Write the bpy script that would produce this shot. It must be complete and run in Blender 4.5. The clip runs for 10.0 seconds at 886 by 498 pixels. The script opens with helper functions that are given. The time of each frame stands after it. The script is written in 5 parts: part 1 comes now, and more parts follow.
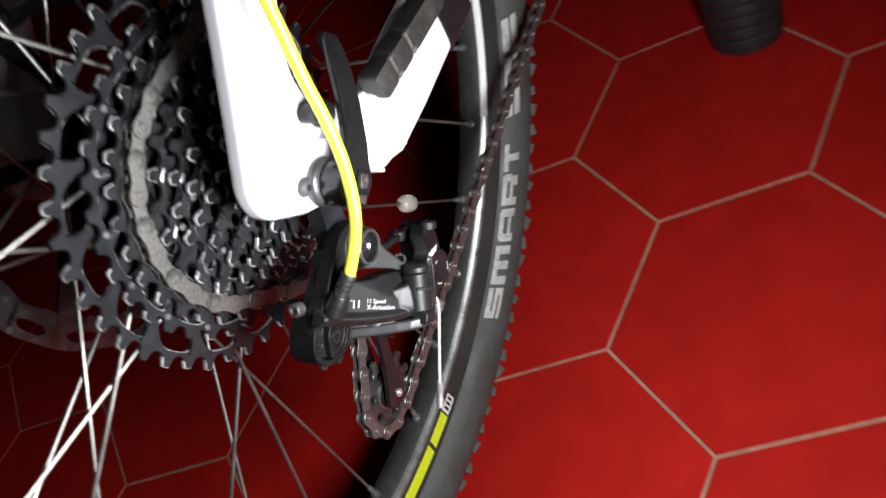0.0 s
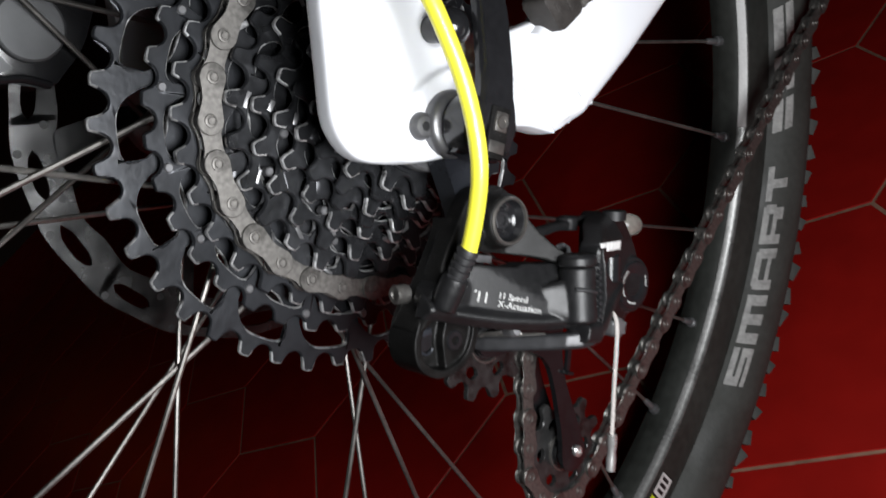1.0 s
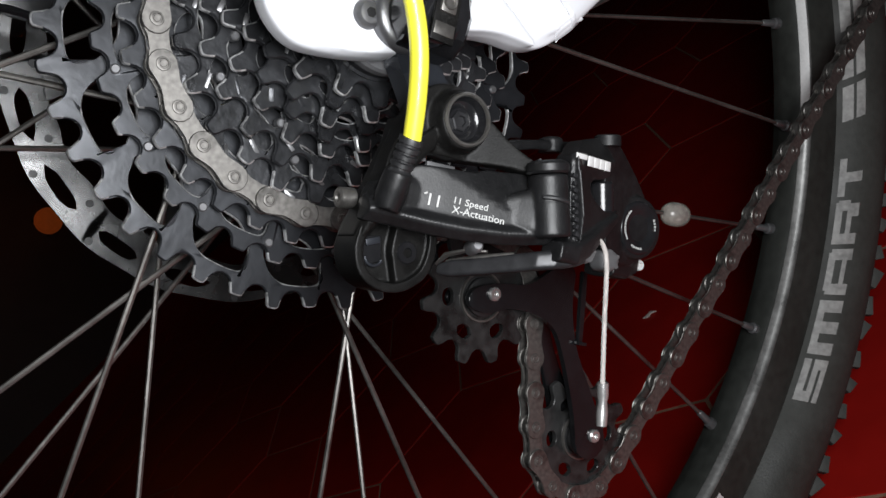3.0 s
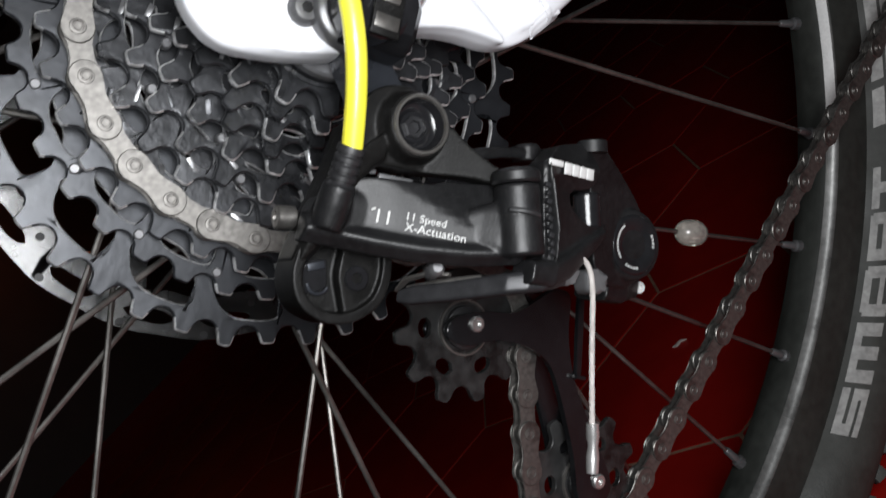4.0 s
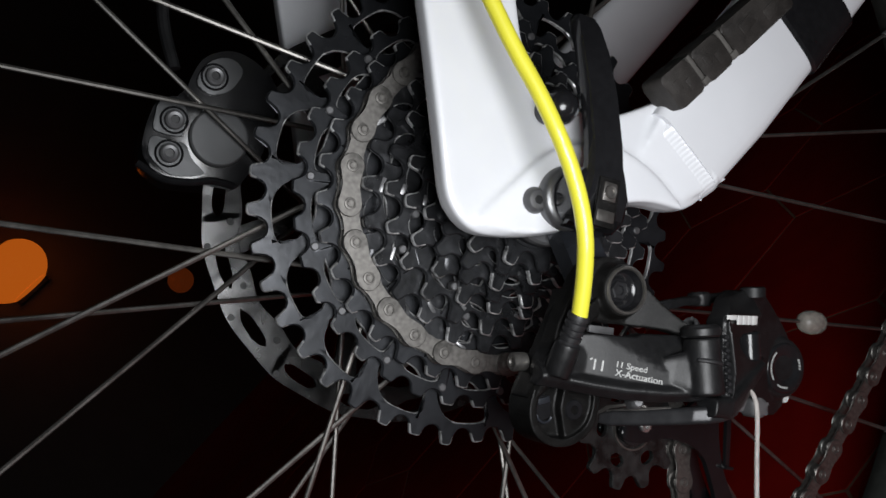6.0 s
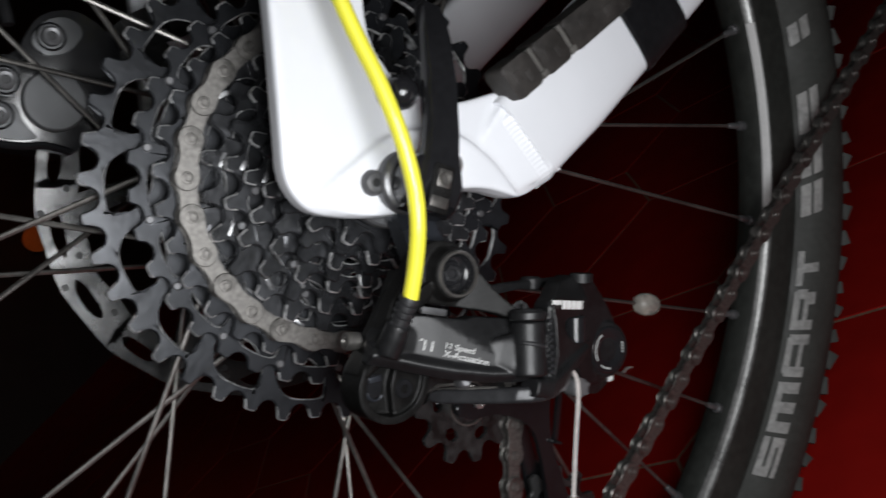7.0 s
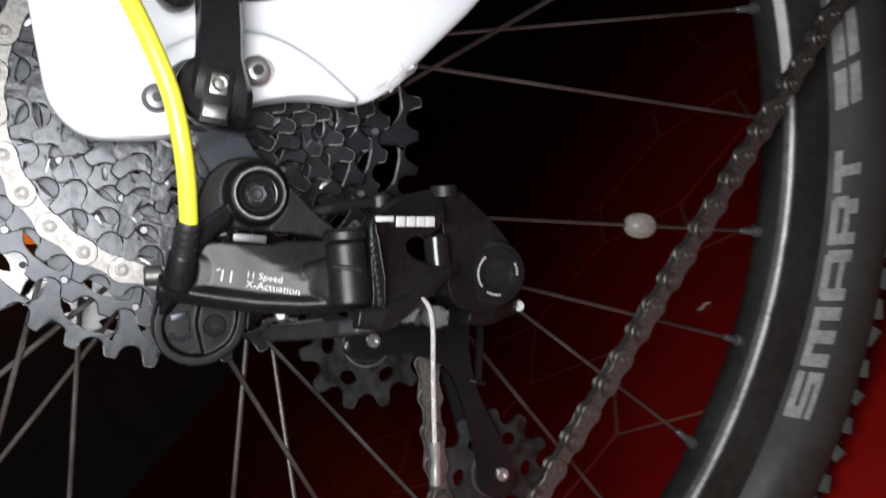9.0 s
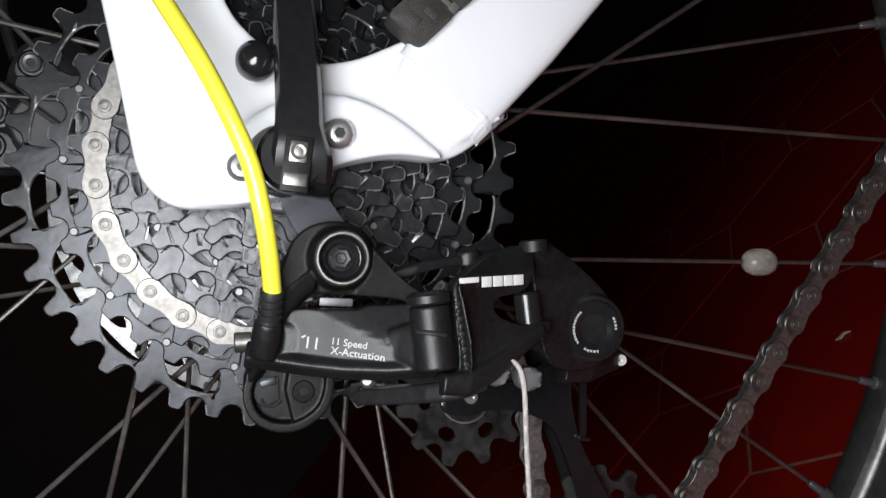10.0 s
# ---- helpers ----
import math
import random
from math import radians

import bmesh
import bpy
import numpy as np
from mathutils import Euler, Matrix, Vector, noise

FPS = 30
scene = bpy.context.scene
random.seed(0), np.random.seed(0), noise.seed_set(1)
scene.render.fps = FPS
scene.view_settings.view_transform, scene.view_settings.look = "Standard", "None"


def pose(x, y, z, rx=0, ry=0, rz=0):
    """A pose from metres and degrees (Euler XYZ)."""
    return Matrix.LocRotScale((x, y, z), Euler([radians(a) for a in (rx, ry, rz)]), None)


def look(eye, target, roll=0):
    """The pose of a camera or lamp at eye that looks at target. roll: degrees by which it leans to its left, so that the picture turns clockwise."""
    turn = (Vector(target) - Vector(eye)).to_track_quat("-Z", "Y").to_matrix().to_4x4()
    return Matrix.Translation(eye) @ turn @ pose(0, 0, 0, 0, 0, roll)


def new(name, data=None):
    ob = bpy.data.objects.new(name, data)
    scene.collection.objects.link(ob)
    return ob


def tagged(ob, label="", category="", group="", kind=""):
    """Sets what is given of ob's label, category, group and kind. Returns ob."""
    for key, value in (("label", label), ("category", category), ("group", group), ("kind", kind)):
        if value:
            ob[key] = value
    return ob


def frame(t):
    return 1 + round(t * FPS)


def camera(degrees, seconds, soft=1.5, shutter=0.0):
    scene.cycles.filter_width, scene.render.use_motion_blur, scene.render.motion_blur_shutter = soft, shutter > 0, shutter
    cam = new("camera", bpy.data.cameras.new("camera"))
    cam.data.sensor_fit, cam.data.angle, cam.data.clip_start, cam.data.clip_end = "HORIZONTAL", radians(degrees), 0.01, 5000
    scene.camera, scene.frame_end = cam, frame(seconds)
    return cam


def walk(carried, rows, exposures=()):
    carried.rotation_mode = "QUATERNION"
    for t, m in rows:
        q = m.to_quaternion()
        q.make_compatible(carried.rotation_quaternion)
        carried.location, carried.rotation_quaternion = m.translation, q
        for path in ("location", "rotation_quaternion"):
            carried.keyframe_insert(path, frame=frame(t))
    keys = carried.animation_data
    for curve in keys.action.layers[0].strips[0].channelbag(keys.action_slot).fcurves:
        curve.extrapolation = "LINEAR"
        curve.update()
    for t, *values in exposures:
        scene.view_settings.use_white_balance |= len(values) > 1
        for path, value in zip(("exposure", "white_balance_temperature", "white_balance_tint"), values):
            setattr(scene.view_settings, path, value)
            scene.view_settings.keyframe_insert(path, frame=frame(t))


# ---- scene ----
cam = camera(54.0, 10.0, soft=1.5, shutter=0.35)
# seconds, place in metres, turn in degrees
PATH = [
    (0, -0.1655, -0.2814, 0.5386, 38.67, 27.33, -68.41),
    (0.2, -0.1510, -0.2706, 0.4778, 43.44, 28.98, -62.76),
    (0.5, -0.1483, -0.2833, 0.4375, 50.94, 33.67, -53.37),
    (0.7, -0.1476, -0.2710, 0.4228, 54.52, 36.02, -49.32),
    (1, -0.1294, -0.2514, 0.4286, 55.38, 36.60, -47.70),
    (1.2, -0.1208, -0.2273, 0.4281, 55.93, 36.34, -47.83),
    (1.5, -0.1108, -0.2105, 0.4066, 57.30, 37.87, -44.78),
    (1.7, -0.1120, -0.2032, 0.3902, 59.84, 38.16, -41.99),
    (2, -0.1189, -0.1923, 0.3723, 58.78, 37.90, -42.78),
    (2.2, -0.1162, -0.2138, 0.3613, 62.75, 39.29, -42.47),
    (2.5, -0.1291, -0.2395, 0.3554, 66.48, 39.03, -39.97),
    (2.7, -0.1337, -0.2574, 0.3546, 66.93, 39.06, -39.05),
    (3.8, -0.1153, -0.2408, 0.3321, 70.83, 42.31, -36.10),
    (4, -0.1093, -0.2380, 0.3273, 71.61, 42.40, -35.55),
    (4.2, -0.0994, -0.2376, 0.3362, 72.23, 43.58, -35.01),
    (4.5, -0.0969, -0.2382, 0.3390, 73.10, 43.48, -33.58),
    (4.7, -0.1017, -0.2376, 0.3435, 73.68, 44.14, -33.32),
    (5, -0.0983, -0.2467, 0.3564, 74.40, 44.13, -32.21),
    (5.2, -0.1019, -0.2490, 0.3616, 74.49, 44.12, -32.03),
    (5.5, -0.1188, -0.2636, 0.3797, 75.89, 44.12, -30.22),
    (5.7, -0.1285, -0.2712, 0.3958, 76.69, 43.67, -29.32),
    (6.8, -0.1248, -0.2880, 0.3977, 69.98, 40.02, -35.54),
    (7, -0.1189, -0.2884, 0.3925, 67.70, 38.91, -39.05),
    (7.5, -0.1162, -0.2937, 0.3910, 64.94, 37.65, -43.35),
    (8, -0.1285, -0.3006, 0.3911, 63.00, 38.92, -43.58),
    (8.2, -0.1353, -0.2993, 0.3892, 61.41, 39.61, -44.62),
    (8.5, -0.1029, -0.3004, 0.3615, 62.80, 41.57, -41.15),
    (8.7, -0.0867, -0.2950, 0.3337, 66.85, 43.44, -35.68),
    (8.9, -0.0630, -0.2983, 0.3054, 72.17, 46.00, -28.90),
    (9, -0.0487, -0.2957, 0.3013, 74.21, 46.51, -25.31),
    (9.3, -0.0270, -0.2942, 0.2906, 81.03, 48.67, -16.31),
    (9.5, -0.0213, -0.2901, 0.2836, 82.60, 49.36, -14.46),
    (9.7, -0.0198, -0.2907, 0.2810, 84.03, 49.67, -12.99),
    (9.93, -0.0303, -0.2911, 0.2983, 84.47, 49.76, -13.15),
    (10, -0.0305, -0.2911, 0.2987, 84.48, 49.76, -13.15),
]
EXPOSURES = [(0.0, 1.2), (0.5, 0.8), (1.0, 0.25), (1.5, 0.22), (2.0, 0.6), (2.5, 0.05), (4.0, 0.0), (4.5, -0.15), (5.5, -0.6), (7.0, -0.38), (7.5, -0.34), (8.0, -0.34), (8.5, -0.1), (9.0, 0.1), (9.5, 0.12), (10.0, -0.08)]
walk(cam, [(t, pose(*row)) for t, *row in PATH], EXPOSURES)

# the bicycle stands turned and leaning: its own axes in the world
HUB_Z = 0.34
BIKE = Matrix(((0.55091, 0.0, 0.83457, 0), (0.09121, 0.99401, -0.06021, 0), (-0.82957, 0.10929, 0.54761, HUB_Z), (0, 0, 0, 1)))

# ---- light: a hand torch beside the camera in a dark room ----
world = bpy.data.worlds.new("dark_room")
world.use_nodes = True
world.node_tree.nodes["Background"].inputs[0].default_value = (0.05, 0.055, 0.07, 1)
world.node_tree.nodes["Background"].inputs[1].default_value = 0.03
scene.world = world
torch_data = bpy.data.lights.new("torch", "AREA")
torch_data.shape, torch_data.size, torch_data.energy = "DISK", 0.15, 1.45
torch_data.color = (0.955, 0.975, 1.0)
torch = new("torch", torch_data)
torch.matrix_world = BIKE @ look((-0.064, -0.284, -0.050), (0.09, 0.03, -0.045))

WHEEL_Y = 33.5  # the wheel's middle plane, millimetres from the plane of the chain


# ---- materials ----
def material(name, colour, rough=0.5, metal=0.0, vary=0.25, scale=400, bump=0.0, bump_scale=2000, bump_deep=0.0004, coat=0.0, dust=0.0, spec=0.5):
    """A procedural surface: mottled colour at two scales, uneven gloss, fine relief, pale dust."""
    m = bpy.data.materials.new(name)
    m.use_nodes = True
    nt = m.node_tree
    b = nt.nodes["Principled BSDF"]
    tc = nt.nodes.new("ShaderNodeTexCoord")
    n1, n2 = nt.nodes.new("ShaderNodeTexNoise"), nt.nodes.new("ShaderNodeTexNoise")
    for n, s in ((n1, scale), (n2, scale * 0.12)):
        n.inputs["Scale"].default_value = s
        n.inputs["Detail"].default_value = 5
        nt.links.new(tc.outputs["Object"], n.inputs["Vector"])
    add = nt.nodes.new("ShaderNodeMath")
    add.operation = "ADD"
    nt.links.new(n1.outputs["Fac"], add.inputs[0])
    nt.links.new(n2.outputs["Fac"], add.inputs[1])
    ramp = nt.nodes.new("ShaderNodeMapRange")
    ramp.inputs["From Min"].default_value, ramp.inputs["From Max"].default_value = 0.7, 1.3
    nt.links.new(add.outputs[0], ramp.inputs["Value"])
    mix = nt.nodes.new("ShaderNodeMix")
    mix.data_type = "RGBA"
    mix.inputs[6].default_value = (*[c * (1 - vary) for c in colour], 1)
    mix.inputs[7].default_value = (*[min(1, c * (1 + vary)) for c in colour], 1)
    nt.links.new(ramp.outputs[0], mix.inputs[0])
    out = mix.outputs[2]
    if dust:
        n3 = nt.nodes.new("ShaderNodeTexNoise")
        n3.inputs["Scale"].default_value, n3.inputs["Detail"].default_value = 3200, 2
        nt.links.new(tc.outputs["Object"], n3.inputs["Vector"])
        r3 = nt.nodes.new("ShaderNodeMapRange")
        r3.inputs["From Min"].default_value, r3.inputs["From Max"].default_value, r3.inputs["To Max"].default_value = 0.60, 0.72, dust
        nt.links.new(n3.outputs["Fac"], r3.inputs["Value"])
        mx = nt.nodes.new("ShaderNodeMix")
        mx.data_type = "RGBA"
        mx.inputs[7].default_value = (0.44, 0.435, 0.43, 1)
        nt.links.new(r3.outputs[0], mx.inputs[0])
        nt.links.new(out, mx.inputs[6])
        out = mx.outputs[2]
    nt.links.new(out, b.inputs["Base Color"])
    rr = nt.nodes.new("ShaderNodeMapRange")
    rr.inputs["From Min"].default_value, rr.inputs["From Max"].default_value = 0.3, 0.7
    rr.inputs["To Min"].default_value, rr.inputs["To Max"].default_value = max(0.03, rough * 0.8), min(1, rough * 1.25)
    nt.links.new(n2.outputs["Fac"], rr.inputs["Value"])
    nt.links.new(rr.outputs[0], b.inputs["Roughness"])
    b.inputs["Metallic"].default_value = metal
    b.inputs["Coat Weight"].default_value = coat
    b.inputs["Specular IOR Level"].default_value = spec
    if bump:
        nb = nt.nodes.new("ShaderNodeTexNoise")
        nb.inputs["Scale"].default_value, nb.inputs["Detail"].default_value = bump_scale, 4
        nt.links.new(tc.outputs["Object"], nb.inputs["Vector"])
        bp = nt.nodes.new("ShaderNodeBump")
        bp.inputs["Strength"].default_value, bp.inputs["Distance"].default_value = bump, bump_deep
        nt.links.new(nb.outputs["Fac"], bp.inputs["Height"])
        nt.links.new(bp.outputs[0], b.inputs["Normal"])
    return m


WHITE = material("white_paint", (0.70, 0.71, 0.74), 0.35, vary=0.03, scale=60, coat=0.5)
BLACK = material("black_forged", (0.0075, 0.0075, 0.008), 0.40, vary=0.35, bump=0.12, bump_scale=1500, dust=0.04, spec=0.34)
BLACK_CLEAN = material("black_gloss", (0.010, 0.010, 0.011), 0.17, vary=0.2, bump=0.04, bump_scale=300)
BLACK_DUSTY = material("dusty_forged", (0.0062, 0.0060, 0.0058), 0.44, vary=0.5, scale=300, bump=0.2, bump_scale=1800, dust=0.05, spec=0.15)
BLACK_PLASTIC = material("black_plastic", (0.014, 0.014, 0.015), 0.42, vary=0.3, bump=0.08, dust=0.05)
COG = material("black_nickel", (0.032, 0.033, 0.036), 0.30, 0.55, vary=0.5, bump=0.30, bump_scale=520, scale=250, bump_deep=0.0004)
COG_BIG = material("satin_sprocket", (0.024, 0.0255, 0.029), 0.32, 0.55, vary=0.35, bump=0.16, bump_scale=500, scale=180, bump_deep=0.0004)
# pale metal for worn tips and edges, with torch glints put into its colour
COG_EDGE = material("worn_glint_nickel", (0.62, 0.615, 0.61), 0.34, 0.6, vary=0.95, scale=500)
# brighter copy of the cog metal that paints glints on the ramps
COG_GLINT = material("ramp_glint_nickel", (0.23, 0.23, 0.235), 0.32, 0.65, vary=0.6, scale=400, bump=0.2, bump_scale=500)
CHAIN = material("nickel_chain", (0.170, 0.162, 0.152), 0.42, 0.85, vary=0.4, scale=600, bump=0.05)
STEEL = material("spoke_steel", (0.22, 0.21, 0.197), 0.36, 0.85, vary=0.25)
SILVER = material("bright_steel", (0.62, 0.61, 0.60), 0.28, 0.8, vary=0.12, scale=700)
ROTOR = material("rotor_steel", (0.105, 0.105, 0.105), 0.24, 0.92, vary=0.3, scale=800)
PULLEY = material("worn_resin", (0.021, 0.021, 0.021), 0.30, vary=0.7, scale=260, bump=0.3, bump_scale=420, dust=0.03)
WIRE = material("cable_strands", (0.42, 0.39, 0.37), 0.6, 0.1, vary=0.15)
HANGER = material("hanger_alloy", (0.03, 0.033, 0.04), 0.3, 0.5, vary=0.15)
GREY = material("grey_alloy", (0.16, 0.16, 0.165), 0.4, 0.6, vary=0.15)
RUBBER = material("tyre_rubber", (0.043, 0.045, 0.041), 0.62, vary=0.2, scale=300, bump=0.3, bump_scale=900)
RIM = material("rim_black", (0.031, 0.033, 0.030), 0.48, 0.1, vary=0.3, scale=200, bump=0.1, spec=0.3)
RIM_EDGE = material("polished_black_edge", (0.19, 0.19, 0.185), 0.30, 0.6, vary=0.3)
LINK = material("satin_link", (0.024, 0.024, 0.026), 0.4, 0.4, vary=0.25, dust=0.04)
CALIPER = material("caliper_grey", (0.085, 0.087, 0.090), 0.42, 0.35, vary=0.14, scale=120)
YELLOW = material("yellow_housing", (0.74, 0.69, 0.05), 0.4, vary=0.06, scale=100, coat=0.5)
DECAL_YELLOW = material("yellow_decal", (0.55, 0.66, 0.02), 0.35, vary=0.1)
DECAL_WHITE = material("white_print", (0.62, 0.62, 0.61), 0.5, vary=0.12, scale=900)
TYRE_PRINT = material("worn_sidewall_print", (0.31, 0.31, 0.30), 0.6, vary=0.35, scale=350, bump=0.2)
PRINT = material("grey_print", (0.42, 0.42, 0.41), 0.5, vary=0.12, scale=900)
GUARD = material("guard_rubber", (0.024, 0.021, 0.019), 0.6, vary=0.45, scale=220, bump=0.4, dust=0.10)
SCRAP = material("pale_scrap", (0.80, 0.66, 0.62), 0.7, vary=0.3, scale=400)
TIE = material("dusty_tie", (0.085, 0.080, 0.074), 0.55, vary=0.3, scale=300, bump=0.2)
BEAD = material("clear_bead", (0.66, 0.62, 0.56), 0.22, vary=0.25, scale=500, bump=0.35, bump_scale=260, coat=0.6)
BEAD.node_tree.nodes["Principled BSDF"].inputs["Transmission Weight"].default_value = 0.6
RED_TILE = material("red_tile", (0.315, 0.009, 0.0065), 0.36, vary=0.15, scale=30, bump=0.16, bump_scale=140, dust=0.03, spec=0.14)
GROUT = material("grout", (0.27, 0.15, 0.10), 0.85, vary=0.3, scale=120, bump=0.4)
WALL = material("wall_paint", (0.15, 0.135, 0.13), 0.8, vary=0.1, scale=12)
AMBER = material("amber_shade", (0.75, 0.25, 0.03), 0.6, vary=0.2, scale=60)
AMBER.node_tree.nodes["Principled BSDF"].inputs["Emission Color"].default_value = (1.0, 0.20, 0.015, 1)
AMBER.node_tree.nodes["Principled BSDF"].inputs["Emission Strength"].default_value = 0.55


AMBER_DIM = material("dim_orange", (0.45, 0.10, 0.02), 0.4, vary=0.2, scale=60)
AMBER_DIM.node_tree.nodes["Principled BSDF"].inputs["Emission Color"].default_value = (1.0, 0.18, 0.03, 1)
AMBER_DIM.node_tree.nodes["Principled BSDF"].inputs["Emission Strength"].default_value = 0.06


# ---- building blocks, in millimetres on the bicycle's own axes ----
def level(ob):
    return 0 if ob is None else 1 + level(ob.parent)


def part(name, bm, mat, parent=None, label="", unit=0.001, smooth=35, soft=False, melt=None, edge=None):
    while level(parent) > 2:
        parent = parent.parent
    bmesh.ops.remove_doubles(bm, verts=bm.verts, dist=1e-4)
    bmesh.ops.recalc_face_normals(bm, faces=bm.faces)
    me = bpy.data.meshes.new(name)
    for v in bm.verts:
        v.co *= unit
    bm.to_mesh(me)
    bm.free()
    me.materials.append(mat)
    if edge:
        me.materials.append(edge)
    if melt:
        smooth = 0
        me.shade_smooth()
    if smooth:
        me.shade_smooth()
        me.set_sharp_from_angle(angle=radians(smooth))
    ob = new(name, me)
    ob.parent = parent
    if melt:
        # a forging: the blocks flow into one another with rounded edges
        grid, rounds = melt
        md = ob.modifiers.new("forged", "REMESH")
        md.mode, md.voxel_size, md.use_smooth_shade = "VOXEL", grid * 0.001, True
        md = ob.modifiers.new("worn_edges", "SMOOTH")
        md.factor, md.iterations = 0.5, rounds
    elif soft:
        ob.modifiers.new("even_shading", "WEIGHTED_NORMAL").keep_sharp = True
    return tagged(ob, label)


def share(name, ob, parent, m=None):
    """Another object on the same mesh."""
    o = new(name, ob.data)
    o.parent = parent
    if m is not None:
        o.matrix_basis = m
    return o


def thing(name, label, category, m=None, kind="", group=""):
    ob = new(name)
    ob.empty_display_size = 0.05
    if m is not None:
        ob.matrix_basis = m
    return tagged(ob, label, category, group, kind)


def bevelled(bm, faces, width, seg=2):
    edges = {e for f in faces for e in f.edges}
    bmesh.ops.bevel(bm, geom=list(edges), offset=width, segments=seg, profile=0.6, affect="EDGES", clamp_overlap=True)


def rounded(points, radius=2.0, n=5):
    """A closed outline with its corners rounded: (x, z) or (x, z, own radius)."""
    out, k = [], len(points)
    for i in range(k):
        p = Vector(points[i][:2])
        r = points[i][2] if len(points[i]) > 2 else radius
        a, b = Vector(points[i - 1][:2]) - p, Vector(points[(i + 1) % k][:2]) - p
        d = min(r, a.length * 0.48, b.length * 0.48)
        p0, p1 = p + a.normalized() * d, p + b.normalized() * d
        for j in range(n + 1):
            t = j / n
            out.append((p0 * (1 - t) ** 2 + p * 2 * t * (1 - t) + p1 * t * t)[:])
    return out


def prism(bm, outline, y0, y1, bevel=0.0, seg=2):
    """An outline in x and z, thick from y0 to y1."""
    a = [bm.verts.new((x, y0, z)) for x, z in outline]
    b = [bm.verts.new((x, y1, z)) for x, z in outline]
    fa, fb = bm.faces.new(a), bm.faces.new(b[::-1])
    for i in range(len(a)):
        bm.faces.new((a[i - 1], b[i - 1], b[i], a[i]))
    if bevel:
        bevelled(bm, [fa, fb], bevel, seg)
    return bm


def tube(bm, pts, r, seg=10, caps=True):
    """A round bar along points; r is one radius or one for each point."""
    pts = [Vector(p) for p in pts]
    rings, side = [], None
    for i, p in enumerate(pts):
        d = (pts[min(i + 1, len(pts) - 1)] - pts[max(i - 1, 0)]).normalized()
        if side is None:
            side = d.orthogonal().normalized()
        side = (side - d * side.dot(d)).normalized()
        up = d.cross(side)
        rad = r[i] if isinstance(r, (list, tuple)) else r
        rings.append([bm.verts.new(p + (side * math.cos(a) + up * math.sin(a)) * rad) for a in (2 * math.pi * k / seg for k in range(seg))])
    for u, v in zip(rings, rings[1:]):
        for k in range(seg):
            bm.faces.new((u[k - 1], u[k], v[k], v[k - 1]))
    if caps:
        bm.faces.new(rings[0][::-1])
        bm.faces.new(rings[-1])
    return bm


def turned(bm, profile, centre=(0, 0, 0), axis=(0, 1, 0), seg=32, closed=False):
    """A turned shape: profile of (radius, place along the axis)."""
    ax = Vector(axis).normalized()
    e1 = Vector((1, 0, 0)) if abs(ax.x) < 0.9 else Vector((0, 0, 1))
    e1 = (e1 - ax * e1.dot(ax)).normalized()
    e2 = e1.cross(ax)
    c = Vector(centre)
    rings = []
    for k in range(seg):
        a = 2 * math.pi * k / seg
        w = e1 * math.cos(a) + e2 * math.sin(a)
        rings.append([bm.verts.new(c + w * max(r, 1e-3) + ax * h) for r, h in profile])
    n = len(profile)
    for k in range(seg):
        u, v = rings[k - 1], rings[k]
        for i in range(n if closed else n - 1):
            j = (i + 1) % n
            bm.faces.new((u[i], u[j], v[j], v[i]))
    return bm


def smooth_path(pts, n=8):
    """A curve through the points."""
    pts = [Vector(p) for p in pts]
    out = []
    for i in range(len(pts) - 1):
        p0, p1, p2, p3 = pts[max(i - 1, 0)], pts[i], pts[i + 1], pts[min(i + 2, len(pts) - 1)]
        for j in range(n):
            t = j / n
            out.append(0.5 * (2 * p1 + (p2 - p0) * t + (2 * p0 - 5 * p1 + 4 * p2 - p3) * t * t + (3 * p1 - p0 - 3 * p2 + p3) * t ** 3))
    out.append(pts[-1])
    return out


def slab(bm, at, size, m=None, bevel=0.5):
    """A bevelled block."""
    made = bmesh.ops.create_cube(bm, size=1, matrix=(Matrix.Translation(at) @ (m or Matrix())) @ Matrix.Diagonal((*size, 1)))
    edges = {e for v in made["verts"] for e in v.link_edges}
    if bevel:
        bmesh.ops.bevel(bm, geom=list(edges), offset=bevel, segments=2, profile=0.6, affect="EDGES", clamp_overlap=True)
    return bm


def loft(bm, sections, caps=True):
    """Skin between closed rings of equal length."""
    rings = [[bm.verts.new(p) for p in s] for s in sections]
    n = len(rings[0])
    for u, v in zip(rings, rings[1:]):
        for k in range(n):
            bm.faces.new((u[k - 1], u[k], v[k], v[k - 1]))
    if caps:
        bm.faces.new(rings[0][::-1])
        bm.faces.new(rings[-1])
    return bm


def lettering(name, text, size, m, mat, parent, label=""):
    """Raised print; m takes it from its own plane to the bicycle's millimetres."""
    while level(parent) > 2:
        parent = parent.parent
    cu = bpy.data.curves.new(name, "FONT")
    cu.body, cu.size, cu.extrude = text, size, 0.04
    cu.resolution_u, cu.offset = 3, 0.014
    tmp = bpy.data.objects.new(name, cu)
    scene.collection.objects.link(tmp)
    me = bpy.data.meshes.new_from_object(tmp.evaluated_get(bpy.context.evaluated_depsgraph_get()))
    bpy.data.objects.remove(tmp)
    me.transform(Matrix.Diagonal((0.001, 0.001, 0.001, 1)) @ m)
    me.materials.clear()
    me.materials.append(mat)
    ob = new(name, me)
    ob.parent = parent
    return tagged(ob, label)


